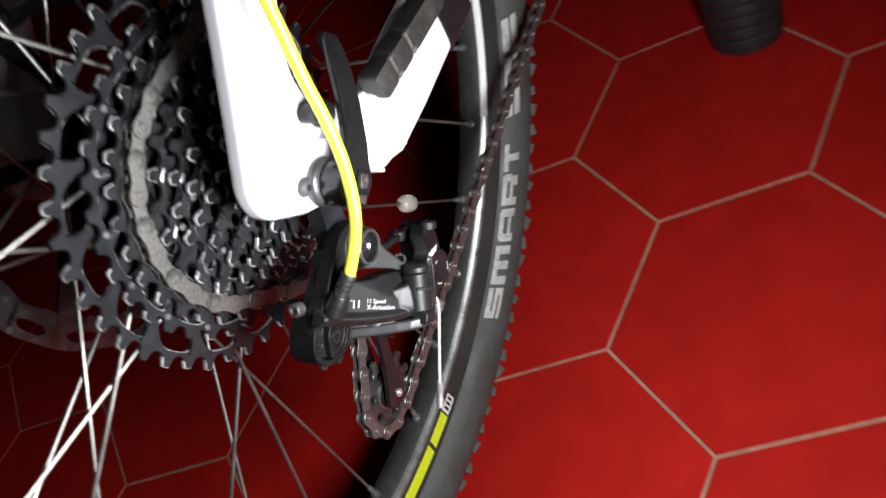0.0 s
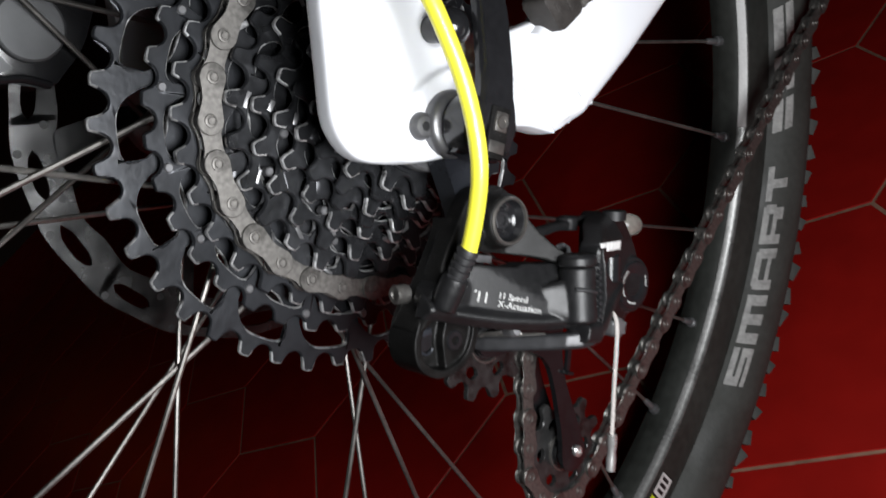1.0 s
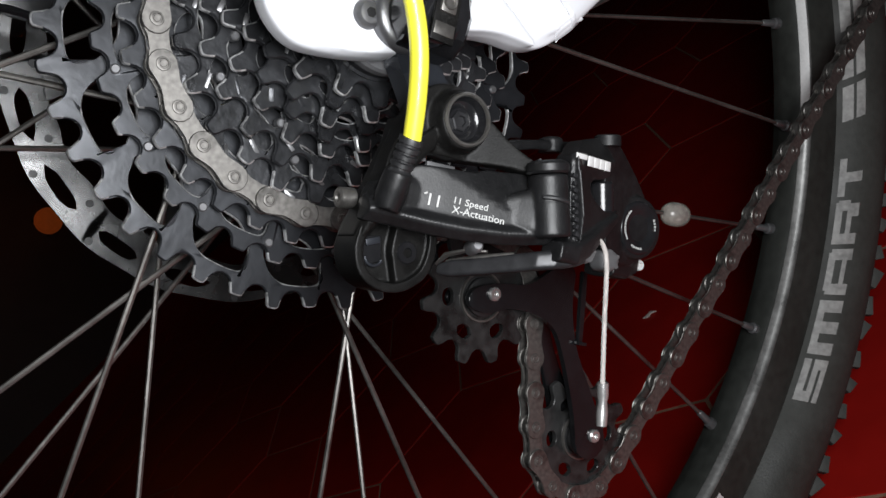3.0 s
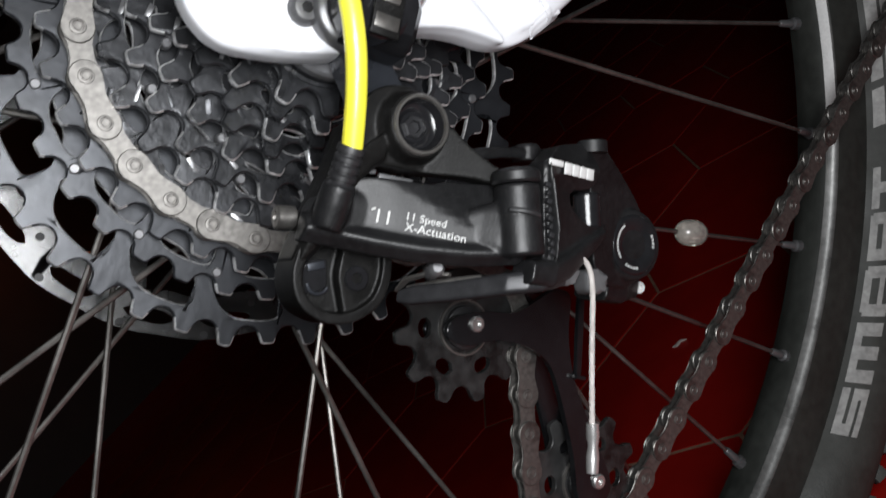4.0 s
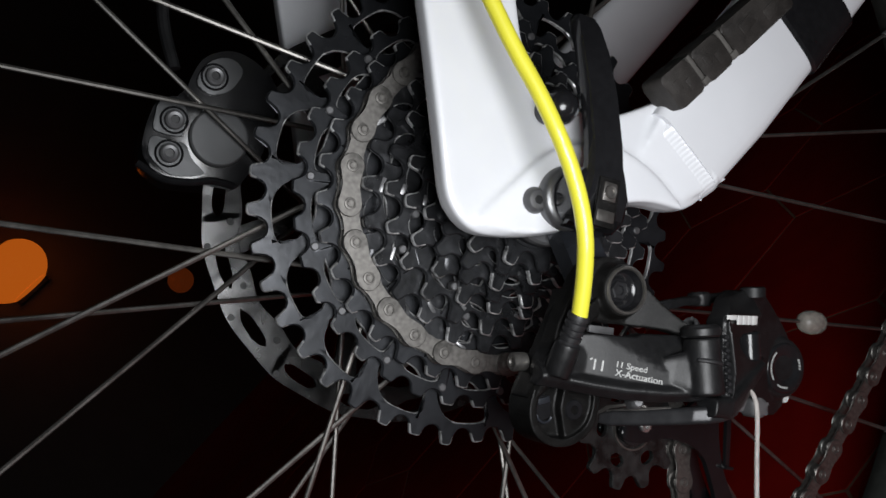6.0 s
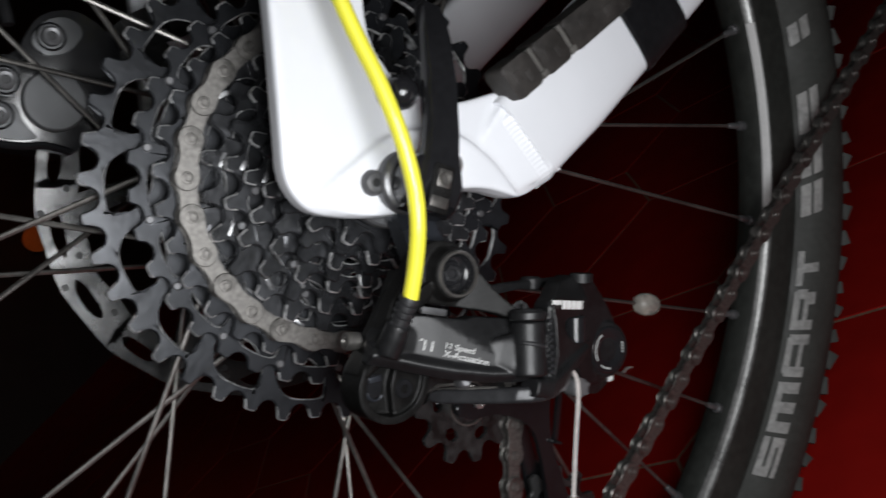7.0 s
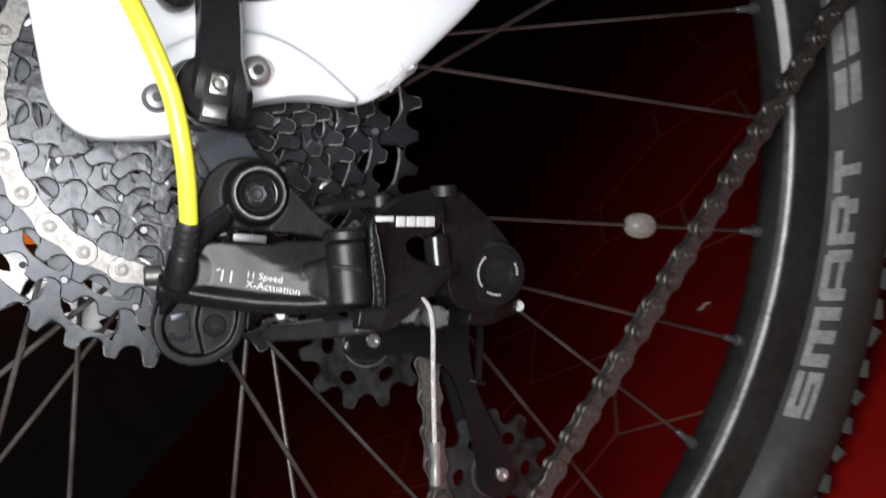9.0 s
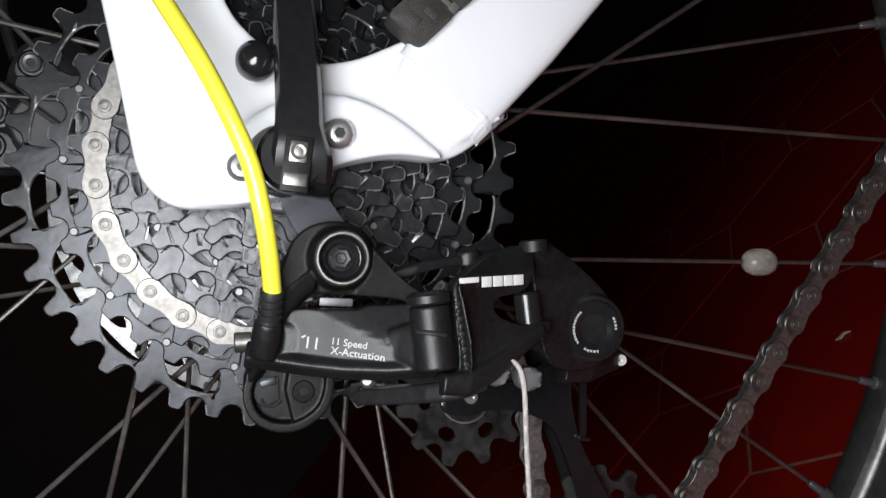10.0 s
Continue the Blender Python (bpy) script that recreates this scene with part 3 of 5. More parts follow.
for n, y, r_in in COGS:
    bm = bmesh.new()
    ring_plate(bm, n, y - 0.85, y + 0.85, r_in, WINDOWS.get(n), phase=(193.7 if n == 28 else n * 3.7), seed=n, skew=SKEW.get(n, 0), per=28 if n < 30 else 20, edge_slot=True, chamfer=0.42, tip={36: 0.15, 32: 0.6}.get(n, 1.0))
    # shift ramps and rivets on the outer face
    rp = pitch_radius(n)
    rnd = random.Random(n + 5)
    ramps = []
    if 13 < n < 30:
        for k in range(n // 2):
            a = 360 * (2 * k + 0.5) / n + n * 3.7
            c = polar(rp - 4.4, a, y - 0.85)
            tilt_bm = bmesh.new()
            ramps.append(tilt_bm)
            slab(tilt_bm, c, (rnd.uniform(3.5, 5.5), 0.5, rnd.uniform(1.0, 1.8)), Matrix.Rotation(-radians(a + 62 + rnd.uniform(-14, 14)), 4, "Y") @ Matrix.Rotation(radians(rnd.uniform(-20, 20)), 4, "X") @ Matrix.Rotation(radians(rnd.uniform(-9, 9)), 4, "Z"), 0.3)
    cog = part("sprocket", bm, COG_BIG if n > 30 else COG, cassette, "", smooth=38, edge=COG_EDGE)
    # about half the ramps take the brighter copy, as painted glints
    for tilt_bm in ramps:
        part("ramp", tilt_bm, COG_GLINT if rnd.random() < 0.5 else COG, cassette)
    if 22 <= n < 42:
        count_r, start = (18, 185.1) if n == 36 else (8, n * 5)
        for k in range(count_r):
            a = 360 * k / count_r + start
            bm = bmesh.new()
            r = 67.6 if n == 36 else rp - 8.2
            turned(bm, [(0, y - 1.7), (1.1, y - 1.7), (1.5, y - 1.3), (1.6, y + 1.2)], polar(r, a), seg=10)
            part("rivet", bm, GREY, cog)


# -- derailleur pulleys, cage and chain --
UP, LOW, RU = Vector((73.0, -70.0)), Vector((130.0, -114.0)), 22.5
CHAIN_END = Vector((338.0, 250.0))


def normal(psi):
    return Vector((-math.sin(psi), math.cos(psi)))


def chain_line():
    """The run of the chain as points (x, z), from the top run round the sprocket and the pulleys to the front."""
    r = pitch_radius(28)
    out = []
    top = math.radians(146)
    n0 = Vector((math.cos(top), math.sin(top)))
    ahead = Vector((0.56, 0.83))
    for k in range(60):
        out.append(n0 * r + ahead * (150 * (1 - k / 60)))
    d = UP - Vector((0, 0))
    psi1 = math.atan2(d.y, d.x) + math.asin((r + RU) / d.length)
    a1 = psi1 - math.pi / 2 + 2 * math.pi
    for k in range(161):
        a = top + (a1 - top) * k / 160
        out.append(Vector((math.cos(a), math.sin(a))) * r)
    d = LOW - UP
    psi2 = math.atan2(d.y, d.x) - math.asin(2 * RU / d.length)
    b0, b1 = psi1 + math.pi / 2, psi2 + math.pi / 2
    for k in range(61):
        a = b0 + (b1 - b0) * k / 60
        out.append(UP + Vector((math.cos(a), math.sin(a))) * RU)
    d = CHAIN_END - LOW
    psi3 = math.atan2(d.y, d.x) + math.asin(RU / d.length)
    c0, c1 = psi2 - math.pi / 2, psi3 - math.pi / 2
    while c1 < c0:
        c1 += 2 * math.pi
    for k in range(81):
        a = c0 + (c1 - c0) * k / 80
        out.append(LOW + Vector((math.cos(a), math.sin(a))) * RU)
    start = out[-1].copy()
    for k in range(1, 81):
        out.append(start.lerp(CHAIN_END, k / 80))
    return out


line = chain_line()
length = [0.0]
for p, q in zip(line, line[1:]):
    length.append(length[-1] + (q - p).length)


def along(s):
    k = max(i for i in range(len(length) - 1) if length[i] <= s)
    t = (s - length[k]) / max(1e-6, length[k + 1] - length[k])
    return line[k].lerp(line[k + 1], min(t, 1))


# one pin sits on the sprocket at 193.7 degrees
r28 = pitch_radius(28)
s_ref = length[60] + r28 * radians(193.7 - 146)
first = -int(s_ref // 12.7)
count = int((length[-1] - s_ref) // 12.7)
pins = []
for k in range(first, count + 1):
    p = along(s_ref + 12.7 * k)
    s = s_ref + 12.7 * k
    lead = length[-81]
    y = -12.0 * max(0.0, (s - lead) / (length[-1] - lead)) - 9.0 * max(0.0, (length[60] - s) / 150)
    pins.append((k, Vector((p.x, y, p.y))))


def link_shape(bm, y0, y1, r, waist):
    out = []
    for cx, a0 in ((6.35, -120), (-6.35, 60)):
        for j in range(11):
            a = radians(a0 + 24 * j)
            out.append((cx + r * math.cos(a), r * math.sin(a)))
        s_ = 1 if cx > 0 else -1
        out += [(s_ * 2.0, s_ * (waist + 0.25)), (0.0, s_ * waist), (-s_ * 2.0, s_ * (waist + 0.25))]
    prism(bm, out, y0, y1, 0.22, 1)


bm = bmesh.new()
for k, p in pins:
    turned(bm, [(1.8, -2.05), (3.8, -1.05), (3.85, 1.05), (1.8, 2.05)], p, seg=14)
chain = part("chain", bm, CHAIN, bicycle, "nickel-grey roller chain with a trace of rust")
bm = bmesh.new()
for s in (-1, 1):
    link_shape(bm, s * 2.05, s * 2.9, 4.3, 2.75)
outer = None
inner = None
outer_bm, inner_bm, pin_bm = bm, bmesh.new(), bmesh.new()
for s in (-1, 1):
    link_shape(inner_bm, s * 1.15, s * 2.0, 4.2, 2.7)
turned(pin_bm, [(0, -3.15), (0.9, -3.15), (1.05, -2.95), (1.35, -2.95), (1.5, -3.2), (1.95, -3.15), (2.1, -2.9), (2.1, 3.0), (0, 3.2)], seg=16)
for (k, p), (_, q) in zip(pins, pins[1:]):
    d = q - p
    m = Matrix.Translation((p + q) / 2 * 0.001) @ Matrix.Rotation(-math.atan2(d.z, d.x), 4, "Y") @ Matrix.Rotation(math.atan2(d.y, math.hypot(d.x, d.z)), 4, "Z")
    if k % 2:
        if outer is None:
            outer = part("outer_link", outer_bm, CHAIN, chain)
            outer.matrix_basis = m
        else:
            share("outer_link", outer, chain, m)
    else:
        if inner is None:
            inner = part("inner_link", inner_bm, CHAIN, chain)
            inner.matrix_basis = m
        else:
            share("inner_link", inner, chain, m)
pin = None
for k, p in pins:
    m = Matrix.Translation(p * 0.001)
    if pin is None:
        pin = part("pin", pin_bm, CHAIN, chain)
        pin.matrix_basis = m
    else:
        share("pin", pin, chain, m)


# -- wheel: rim, tyre, spokes, hub --
bm = bmesh.new()
RIM_Y = 31.7
prof = [(274, -6), (273.2, -3), (273, 0), (273.2, 3), (274, 6), (277, 11), (280, 12), (292, 12.3), (297.5, 12.6), (298, 12), (298, 11.2), (287, 10.5), (285, 5), (285, -5), (287, -10.5), (298, -11.2), (298, -12), (297.5, -12.6), (292, -12.3), (280, -12), (277, -11)]
turned(bm, [(r, y + RIM_Y) for r, y in prof], seg=180, closed=True)
rim = part("rim", bm, RIM, bicycle, "black aluminium wheel rim with yellow decals")
bm = bmesh.new()
turned(bm, [(274.0, RIM_Y - 7.0), (275.0, RIM_Y - 9.0), (276.6, RIM_Y - 11.0), (277.4, RIM_Y - 11.3), (277.4, RIM_Y - 10.4), (275.4, RIM_Y - 8.4), (274.4, RIM_Y - 6.6)], seg=180, closed=True)
part("inner_edge", bm, RIM_EDGE, rim, "polished rounded inner edge")
bm = bmesh.new()
prof = []
for j in range(25):
    a = radians(-150 + 300 * j / 24)
    prof.append((317 + 24.5 * math.cos(a), 26.5 * math.sin(a) + WHEEL_Y))
turned(bm, prof, seg=200)
tyre = part("tyre", bm, RUBBER, bicycle, "black knobby tyre with pale sidewall lettering")


def knob_mesh(w, l, h):
    bm = bmesh.new()
    slab(bm, (0, 0, 0), (h, w, l), bevel=0.5)
    return bm


KNOBS = 144
knob_rnd = random.Random(8)
side_knob = mid_knob = None
far_bm = bmesh.new()
for k in range(KNOBS):
    a = 360 * k / KNOBS
    for row, (lat, rr, wide, lng, tall, turn) in enumerate(((-21.0, 331.5, 6.0, 8.2, 7.0, -46), (-8, 340.5, 8, 7.5, 6.5, -14), (8, 340.5, 8, 7.5, 6.5, 14), (22.0, 332.0, 6.5, 8.2, 7.5, 48))):
        aa = a + (1.0 if row % 2 else 0) + (0.12 if k % 2 else -0.12)
        grow = knob_rnd.uniform(0.8, 1.22)
        aa += knob_rnd.uniform(-0.15, 0.15)
        turn += knob_rnd.uniform(-7, 7)
        lat += knob_rnd.uniform(-0.7, 0.7)
        m = Matrix.Rotation(-radians(aa), 4, "Y") @ Matrix.Translation((rr / 1000, (WHEEL_Y + lat) / 1000, 0)) @ Matrix.Rotation(radians(-turn), 4, "Z") @ Matrix.Rotation(radians((22 if k % 2 else -16) + knob_rnd.uniform(-6, 6)), 4, "X") @ Matrix.Diagonal((knob_rnd.uniform(0.82, 1.1), 1, grow, 1))
        near = (aa < 70 or aa > 290) and row < 2
        if near:
            if row == 0:
                if side_knob is None:
                    side_knob = part("knob", knob_mesh(wide, lng, tall), RUBBER, tyre)
                    side_knob.matrix_basis = m
                else:
                    share("knob", side_knob, tyre, m)
            else:
                if mid_knob is None:
                    mid_knob = part("knob", knob_mesh(wide, lng, tall), RUBBER, tyre)
                    mid_knob.matrix_basis = m
                else:
                    share("knob", mid_knob, tyre, m)
        else:
            mm = Matrix.Diagonal((1000, 1000, 1000, 1)) @ m @ Matrix.Diagonal((0.001, 0.001, 0.001, 1)) @ Matrix.Diagonal((tall, wide, lng, 1))
            bmesh.ops.create_cube(far_bm, size=1, matrix=mm)
tagged(part("tread", far_bm, RUBBER, tyre, smooth=0), kind="stuff")

# pale bars on the sidewall, one for each stroke of the worn print
def side_point(rad, deg, off=0.35):
    """On the sidewall that faces the camera."""
    c = max(-1, min(1, (rad - 317) / 24.5))
    a = math.acos(c)
    return polar(rad + off * c, deg, WHEEL_Y - (26.5 + off) * math.sin(a))


def side_bar(r0, r1, d0, d1, slant=0.9):
    bm = bmesh.new()
    grid = []
    for i in range(7):
        r = r0 + (r1 - r0) * i / 6
        sh = slant * (r - 298) / 9
        row = [(side_point(r, d0 + sh + (d1 - d0) * j / 3), side_point(r, d0 + sh + (d1 - d0) * j / 3, -0.6)) for j in range(4)]
        grid.append([(bm.verts.new(u), bm.verts.new(v)) for u, v in row])
    for i in range(6):
        for j in range(3):
            bm.faces.new([grid[i][j][0], grid[i][j + 1][0], grid[i + 1][j + 1][0], grid[i + 1][j][0]])
    part("sidewall_mark", bm, TYRE_PRINT, tyre, "pale printed bar", smooth=60)


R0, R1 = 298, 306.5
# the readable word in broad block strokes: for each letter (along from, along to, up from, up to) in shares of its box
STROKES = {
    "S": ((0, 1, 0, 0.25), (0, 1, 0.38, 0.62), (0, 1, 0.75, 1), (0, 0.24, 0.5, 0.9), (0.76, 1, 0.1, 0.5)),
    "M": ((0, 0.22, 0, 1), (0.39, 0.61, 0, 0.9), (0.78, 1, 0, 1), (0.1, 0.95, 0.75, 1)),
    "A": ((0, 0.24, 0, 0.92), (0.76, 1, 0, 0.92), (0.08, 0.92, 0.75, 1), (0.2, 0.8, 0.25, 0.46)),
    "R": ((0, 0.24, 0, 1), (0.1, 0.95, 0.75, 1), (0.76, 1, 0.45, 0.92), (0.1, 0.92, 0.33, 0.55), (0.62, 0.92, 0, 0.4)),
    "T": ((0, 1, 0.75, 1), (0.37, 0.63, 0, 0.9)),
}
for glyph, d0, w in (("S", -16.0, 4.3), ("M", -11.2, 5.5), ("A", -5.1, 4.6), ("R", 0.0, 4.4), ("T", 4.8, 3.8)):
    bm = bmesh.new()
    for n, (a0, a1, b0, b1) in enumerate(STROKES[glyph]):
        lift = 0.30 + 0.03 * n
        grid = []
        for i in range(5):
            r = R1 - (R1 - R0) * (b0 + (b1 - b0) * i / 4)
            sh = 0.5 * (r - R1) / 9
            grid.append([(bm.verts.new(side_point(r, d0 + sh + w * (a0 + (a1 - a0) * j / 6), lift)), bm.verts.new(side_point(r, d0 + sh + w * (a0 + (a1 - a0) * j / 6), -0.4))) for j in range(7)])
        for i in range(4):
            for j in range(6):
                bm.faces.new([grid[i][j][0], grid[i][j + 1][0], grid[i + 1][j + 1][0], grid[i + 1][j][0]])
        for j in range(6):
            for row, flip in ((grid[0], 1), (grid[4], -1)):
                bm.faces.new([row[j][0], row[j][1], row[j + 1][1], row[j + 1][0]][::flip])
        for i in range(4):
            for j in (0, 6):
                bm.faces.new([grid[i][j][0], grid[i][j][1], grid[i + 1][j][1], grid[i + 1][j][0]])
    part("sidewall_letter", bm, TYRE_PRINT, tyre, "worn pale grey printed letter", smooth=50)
# the rest of the print is plain bars
for start, widths in ((11.8, (4.2, 4.7, 5.3)), (30.2, (2.6,))):
    d = start
    for w in widths:
        side_bar(R0, R0 + 3.6, d, d + w * 0.82)
        side_bar(R0 + 4.7, R1, d, d + w * 0.82)
        d += w

# spokes: thirty-two, crossing, alternately to either flange
FLANGE_R, FLANGE_L = 17.2, 75.0
SIGN = {0: -1, 1: 1, 2: 1, 3: -1}
for k in range(32):
    deg = 11.25 * k - (0.9 if 16 < k < 29 else 0.0)
    right = k % 2 == 1
    rim_p = polar(273.6, deg, WHEEL_Y + (-2.0 if right else 2.0))
    hub_a = deg + SIGN[k % 4] * 66
    hub_p = polar(31.0, hub_a, (FLANGE_R if right else FLANGE_L) + (1.7 if SIGN[k % 4] > 0 else -1.7))
    bm = bmesh.new()
    tube(bm, [hub_p, hub_p.lerp(rim_p, 0.96)], 1.0, 8)
    sp = part("spoke", bm, STEEL, rim)
    bm = bmesh.new()
    d = (rim_p - hub_p).normalized()
    tube(bm, [rim_p - d * 11, rim_p - d * 10.4, rim_p - d * 3.5, rim_p - d * 3, rim_p + d * 2], [1.3, 1.7, 1.9, 2.9, 2.9], 10)
    part("nipple", bm, GREY, sp)
    if k == 0:
        c = hub_p.lerp(rim_p, 1 - 63 / (rim_p - hub_p).length)
        bm = bmesh.new()
        tube(bm, [c + d * t for t in (-7.6, -7.2, -6, -3.6, 0, 3.6, 6, 7.2, 7.6)], [1.3, 2.8, 4.4, 5.8, 6.2, 5.8, 4.4, 2.8, 1.3], 24)
        part("spoke_bead", bm, BEAD, sp, "clear plastic bead on a spoke", smooth=60)
bm = bmesh.new()
turned(bm, [(9, 15), (24, 16), (33.5, 15.8), (33.5, 18.8), (26, 20.5), (18, 26), (16, 42), (18, 62), (26, 72), (33.5, 73.4), (33.5, 76.6), (24, 77), (20, 79), (20, 84), (9, 84), (9, 98)], seg=48)
part("hub", bm, BLACK_CLEAN, bicycle, "black rear hub")

# rim decals
def rim_decal(d0, d1, r0, r1, mat, label):
    bm = bmesh.new()
    n = max(4, int(d1 - d0) * 2)
    grid = []
    for i in range(n + 1):
        a = d0 + (d1 - d0) * i / n
        grid.append([bm.verts.new(polar(r0 + (r1 - r0) * t, a, RIM_Y - (12.0 + 0.025 * (r0 + (r1 - r0) * t - 280)) - (0.4 if mat == BLACK_PLASTIC else 0.25))) for t in (0, 0.5, 1)])
    for u, v in zip(grid, grid[1:]):
        for j in range(2):
            bm.faces.new((u[j], u[j + 1], v[j + 1], v[j]))
    part("decal", bm, mat, rim, label)


rim_decal(-36.0, -31.5, 280, 291, DECAL_YELLOW, "yellow rim decal")
rim_decal(-52.0, -36.6, 280, 291, DECAL_YELLOW, "yellow rim decal")
rim_decal(-31.2, -28.7, 280, 291, DECAL_WHITE, "white rim decal")
for k in range(3):
    rim_decal(-30.8 + 0.7 * k, -30.4 + 0.7 * k, 282, 288.5, BLACK_PLASTIC, "small dark bar")
bm = bmesh.new()
stripe = []
for i in range(41):
    a = 12.5 + 21.5 * i / 40
    stripe.append([bm.verts.new(polar(r, a, RIM_Y + y)) for r, y in ((273.9, -7.3), (274.7, -9.2), (276.2, -11.1))])
for u, v in zip(stripe, stripe[1:]):
    for j in range(2):
        bm.faces.new((u[j], u[j + 1], v[j + 1], v[j]))
part("decal", bm, DECAL_WHITE, rim, "white rim stripe", smooth=60)

# the wheel stands a little out of true
TRUE = Matrix.Translation((0, 0.0335, 0)) @ Matrix.Rotation(0.02, 4, "X") @ Matrix.Translation((0, -0.0335, 0))
rim.matrix_basis = TRUE
tyre.matrix_basis = TRUE

# -- disc brake on the far side --
bm = bmesh.new()
ROT_Y = 86.0
total = 240
rings = []
for k in range(total):
    a = 360 * k / total
    w = ((a + 4) / 360 * 18) % 1 - 0.5
    half = 2.6 * (1 - abs(w / 0.30) ** 3) ** 0.5 if abs(w) < 0.30 else 0.0
    wob = 0.9 * math.cos(radians(a * 18))
    prof = [(73 + wob, -0.9), (82 - half, -0.9), (82 + half, -0.9), (88.5 + 0.4 * wob, -0.9), (88.5 + 0.4 * wob, 0.9), (82 + half, 0.9), (82 - half, 0.9), (73 + wob, 0.9)]
    rings.append(([bm.verts.new(polar(r, a, ROT_Y + y)) for r, y in prof], half))
for k in range(total):
    (p, hp), (q, hq) = rings[k - 1], rings[k]
    for i in (0, 2, 3, 4, 6, 7):
        j = (i + 1) % 8
        bm.faces.new((p[i], p[j], q[j], q[i]))
    if hp > 0 or hq > 0:
        bm.faces.new((p[1], p[6], q[6], q[1]))
        bm.faces.new((p[2], p[5], q[5], q[2]))
rotor = part("brake_rotor", bm, ROTOR, bicycle, "steel disc brake rotor with drilled track")
for k in range(6):
    bm = bmesh.new()
    a = 60 * k + 12
    o = [polar(20, a - 24), polar(20, a - 8), polar(50, a + 4), polar(75, a + 12), polar(75, a + 3), polar(48, a - 7)]
    prism(bm, rounded([(p.x, p.z, 3) for p in o], 3, 3), ROT_Y - 0.9, ROT_Y + 0.9, 0.2, 1)
    part("arm", bm, ROTOR, rotor)
bm = bmesh.new()
turned(bm, [(14, ROT_Y - 1), (24, ROT_Y - 1), (24, ROT_Y + 1), (14, ROT_Y + 1)], seg=36, closed=True)
part("carrier", bm, BLACK_CLEAN, rotor)
# black discs on the track paint the dark of its drilled holes
dot = None
for k in range(54):
    a = 360 * k / 54
    bm = bmesh.new()
    turned(bm, [(0, -0.06), (1.5, -0.06), (1.5, 0)], seg=10)
    if k % 3 == 1:
        bm.free()
        continue
    m = Matrix.Translation(polar(77.0 if k % 3 else 87.0, a, ROT_Y - 0.9) * 0.001)
    if dot is None:
        dot = part("hole_disc", bm, BLACK_PLASTIC, rotor)
        dot.matrix_basis = m
    else:
        bm.free()
        share("hole_disc", dot, rotor, m)

bm = bmesh.new()
prism(bm, rounded([(-68, 38, 6), (-80, 46, 5), (-90, 48, 6), (-101, 42, 6), (-104, 30, 6), (-104, 24, 4), (-114, 22, 5), (-116, 8.5, 5), (-115.5, -3, 5), (-104, -10, 5), (-93, -8, 4), (-78, -7, 3), (-70, 10, 6)], 6, 5), 72, 100, 1.2, 2)
caliper = part("brake_caliper", bm, BLACK_CLEAN, bicycle, "black disc brake caliper with grey faces over the rotor")
# grey machined faces, parted by black grooves
bm = bmesh.new()
turned(bm, [(0, 69.0), (10.6, 69.0), (11.4, 69.5), (11.6, 70.4), (11.6, 74), (0, 74)], (-88.6, 0, 11.6), seg=48)
part("piston_cover", bm, CALIPER, caliper, "flat grey piston cover", smooth=25)
for o in ([(-113.5, 20.4, 3), (-104.5, 21.2, 3), (-101.6, 17.6, 3), (-102.8, 12, 8), (-101.4, 8.6, 1.5), (-107, 7.6, 3), (-113.5, 8.0, 2)],
          [(-113.5, 6.2, 2), (-107, 5.8, 3), (-100.4, 6.4, 2), (-97.2, 0.6, 8), (-90.6, -3.4, 1.5), (-95, -5.6, 4), (-104, -7.6, 4), (-113.5, -1.4, 3)],
          [(-102, 29.5, 4), (-99.5, 39.5, 5), (-91, 44.5, 4), (-84, 41, 4), (-87.5, 31, 5), (-95, 26.5, 5)]):
    bm = bmesh.new()
    prism(bm, rounded(o, 2, 5), 70.2, 74, 0.5, 2)
    part("face", bm, CALIPER, caliper, "satin grey machined face", smooth=25)
for x, z, r in ((-103.2 - 3.2, 13.6, 3.7), (-102.0 - 3.6, 0.6, 3.7), (-95.2, 34.4, 3.7)):
    bm = bmesh.new()
    turned(bm, [(1.7, 68.8), (1.7, 67.2), (r - 0.9, 66.9), (r - 0.2, 67.4), (r, 68.2), (r, 71), (1.7, 71)], (x, 0, z), seg=28, closed=True)
    bolt = part("bolt", bm, GREY, caliper, "grey steel bolt with a star socket", smooth=28)
    # socket floor in black, its depth's shade put into the colour
    bm = bmesh.new()
    turned(bm, [(0, 68.6), (1.8, 68.6), (1.8, 70)], (x, 0, z), seg=6)
    part("socket", bm, BLACK_PLASTIC, bolt)
    bm = bmesh.new()
    turned(bm, [(r + 0.9, 69.6), (r + 1.3, 69.2), (r + 1.7, 69.6), (r + 1.7, 71), (r + 0.9, 71)], (x, 0, z), seg=30, closed=True)
    part("washer", bm, BLACK_CLEAN, bolt, "black ring round the bolt")
# black seam that runs under the faces to the rear
bm = bmesh.new()
tube(bm, smooth_path([(-116, 71, -5.5), (-106, 70.5, -9.2), (-96, 70.5, -8.2), (-88, 70.5, -5.6), (-79, 71, -5.4)], 6), 1.5, 10)
part("seam", bm, BLACK_CLEAN, caliper)
bm = bmesh.new()
tube(bm, smooth_path([(-108, 96, 40), (-118, 100, 70), (-112, 100, 120)]), 2.6, 10)
part("brake_hose", bm, BLACK_PLASTIC, caliper)

# -- rear derailleur --
# hanger from the frame end to the mounting bolt
bm = bmesh.new()
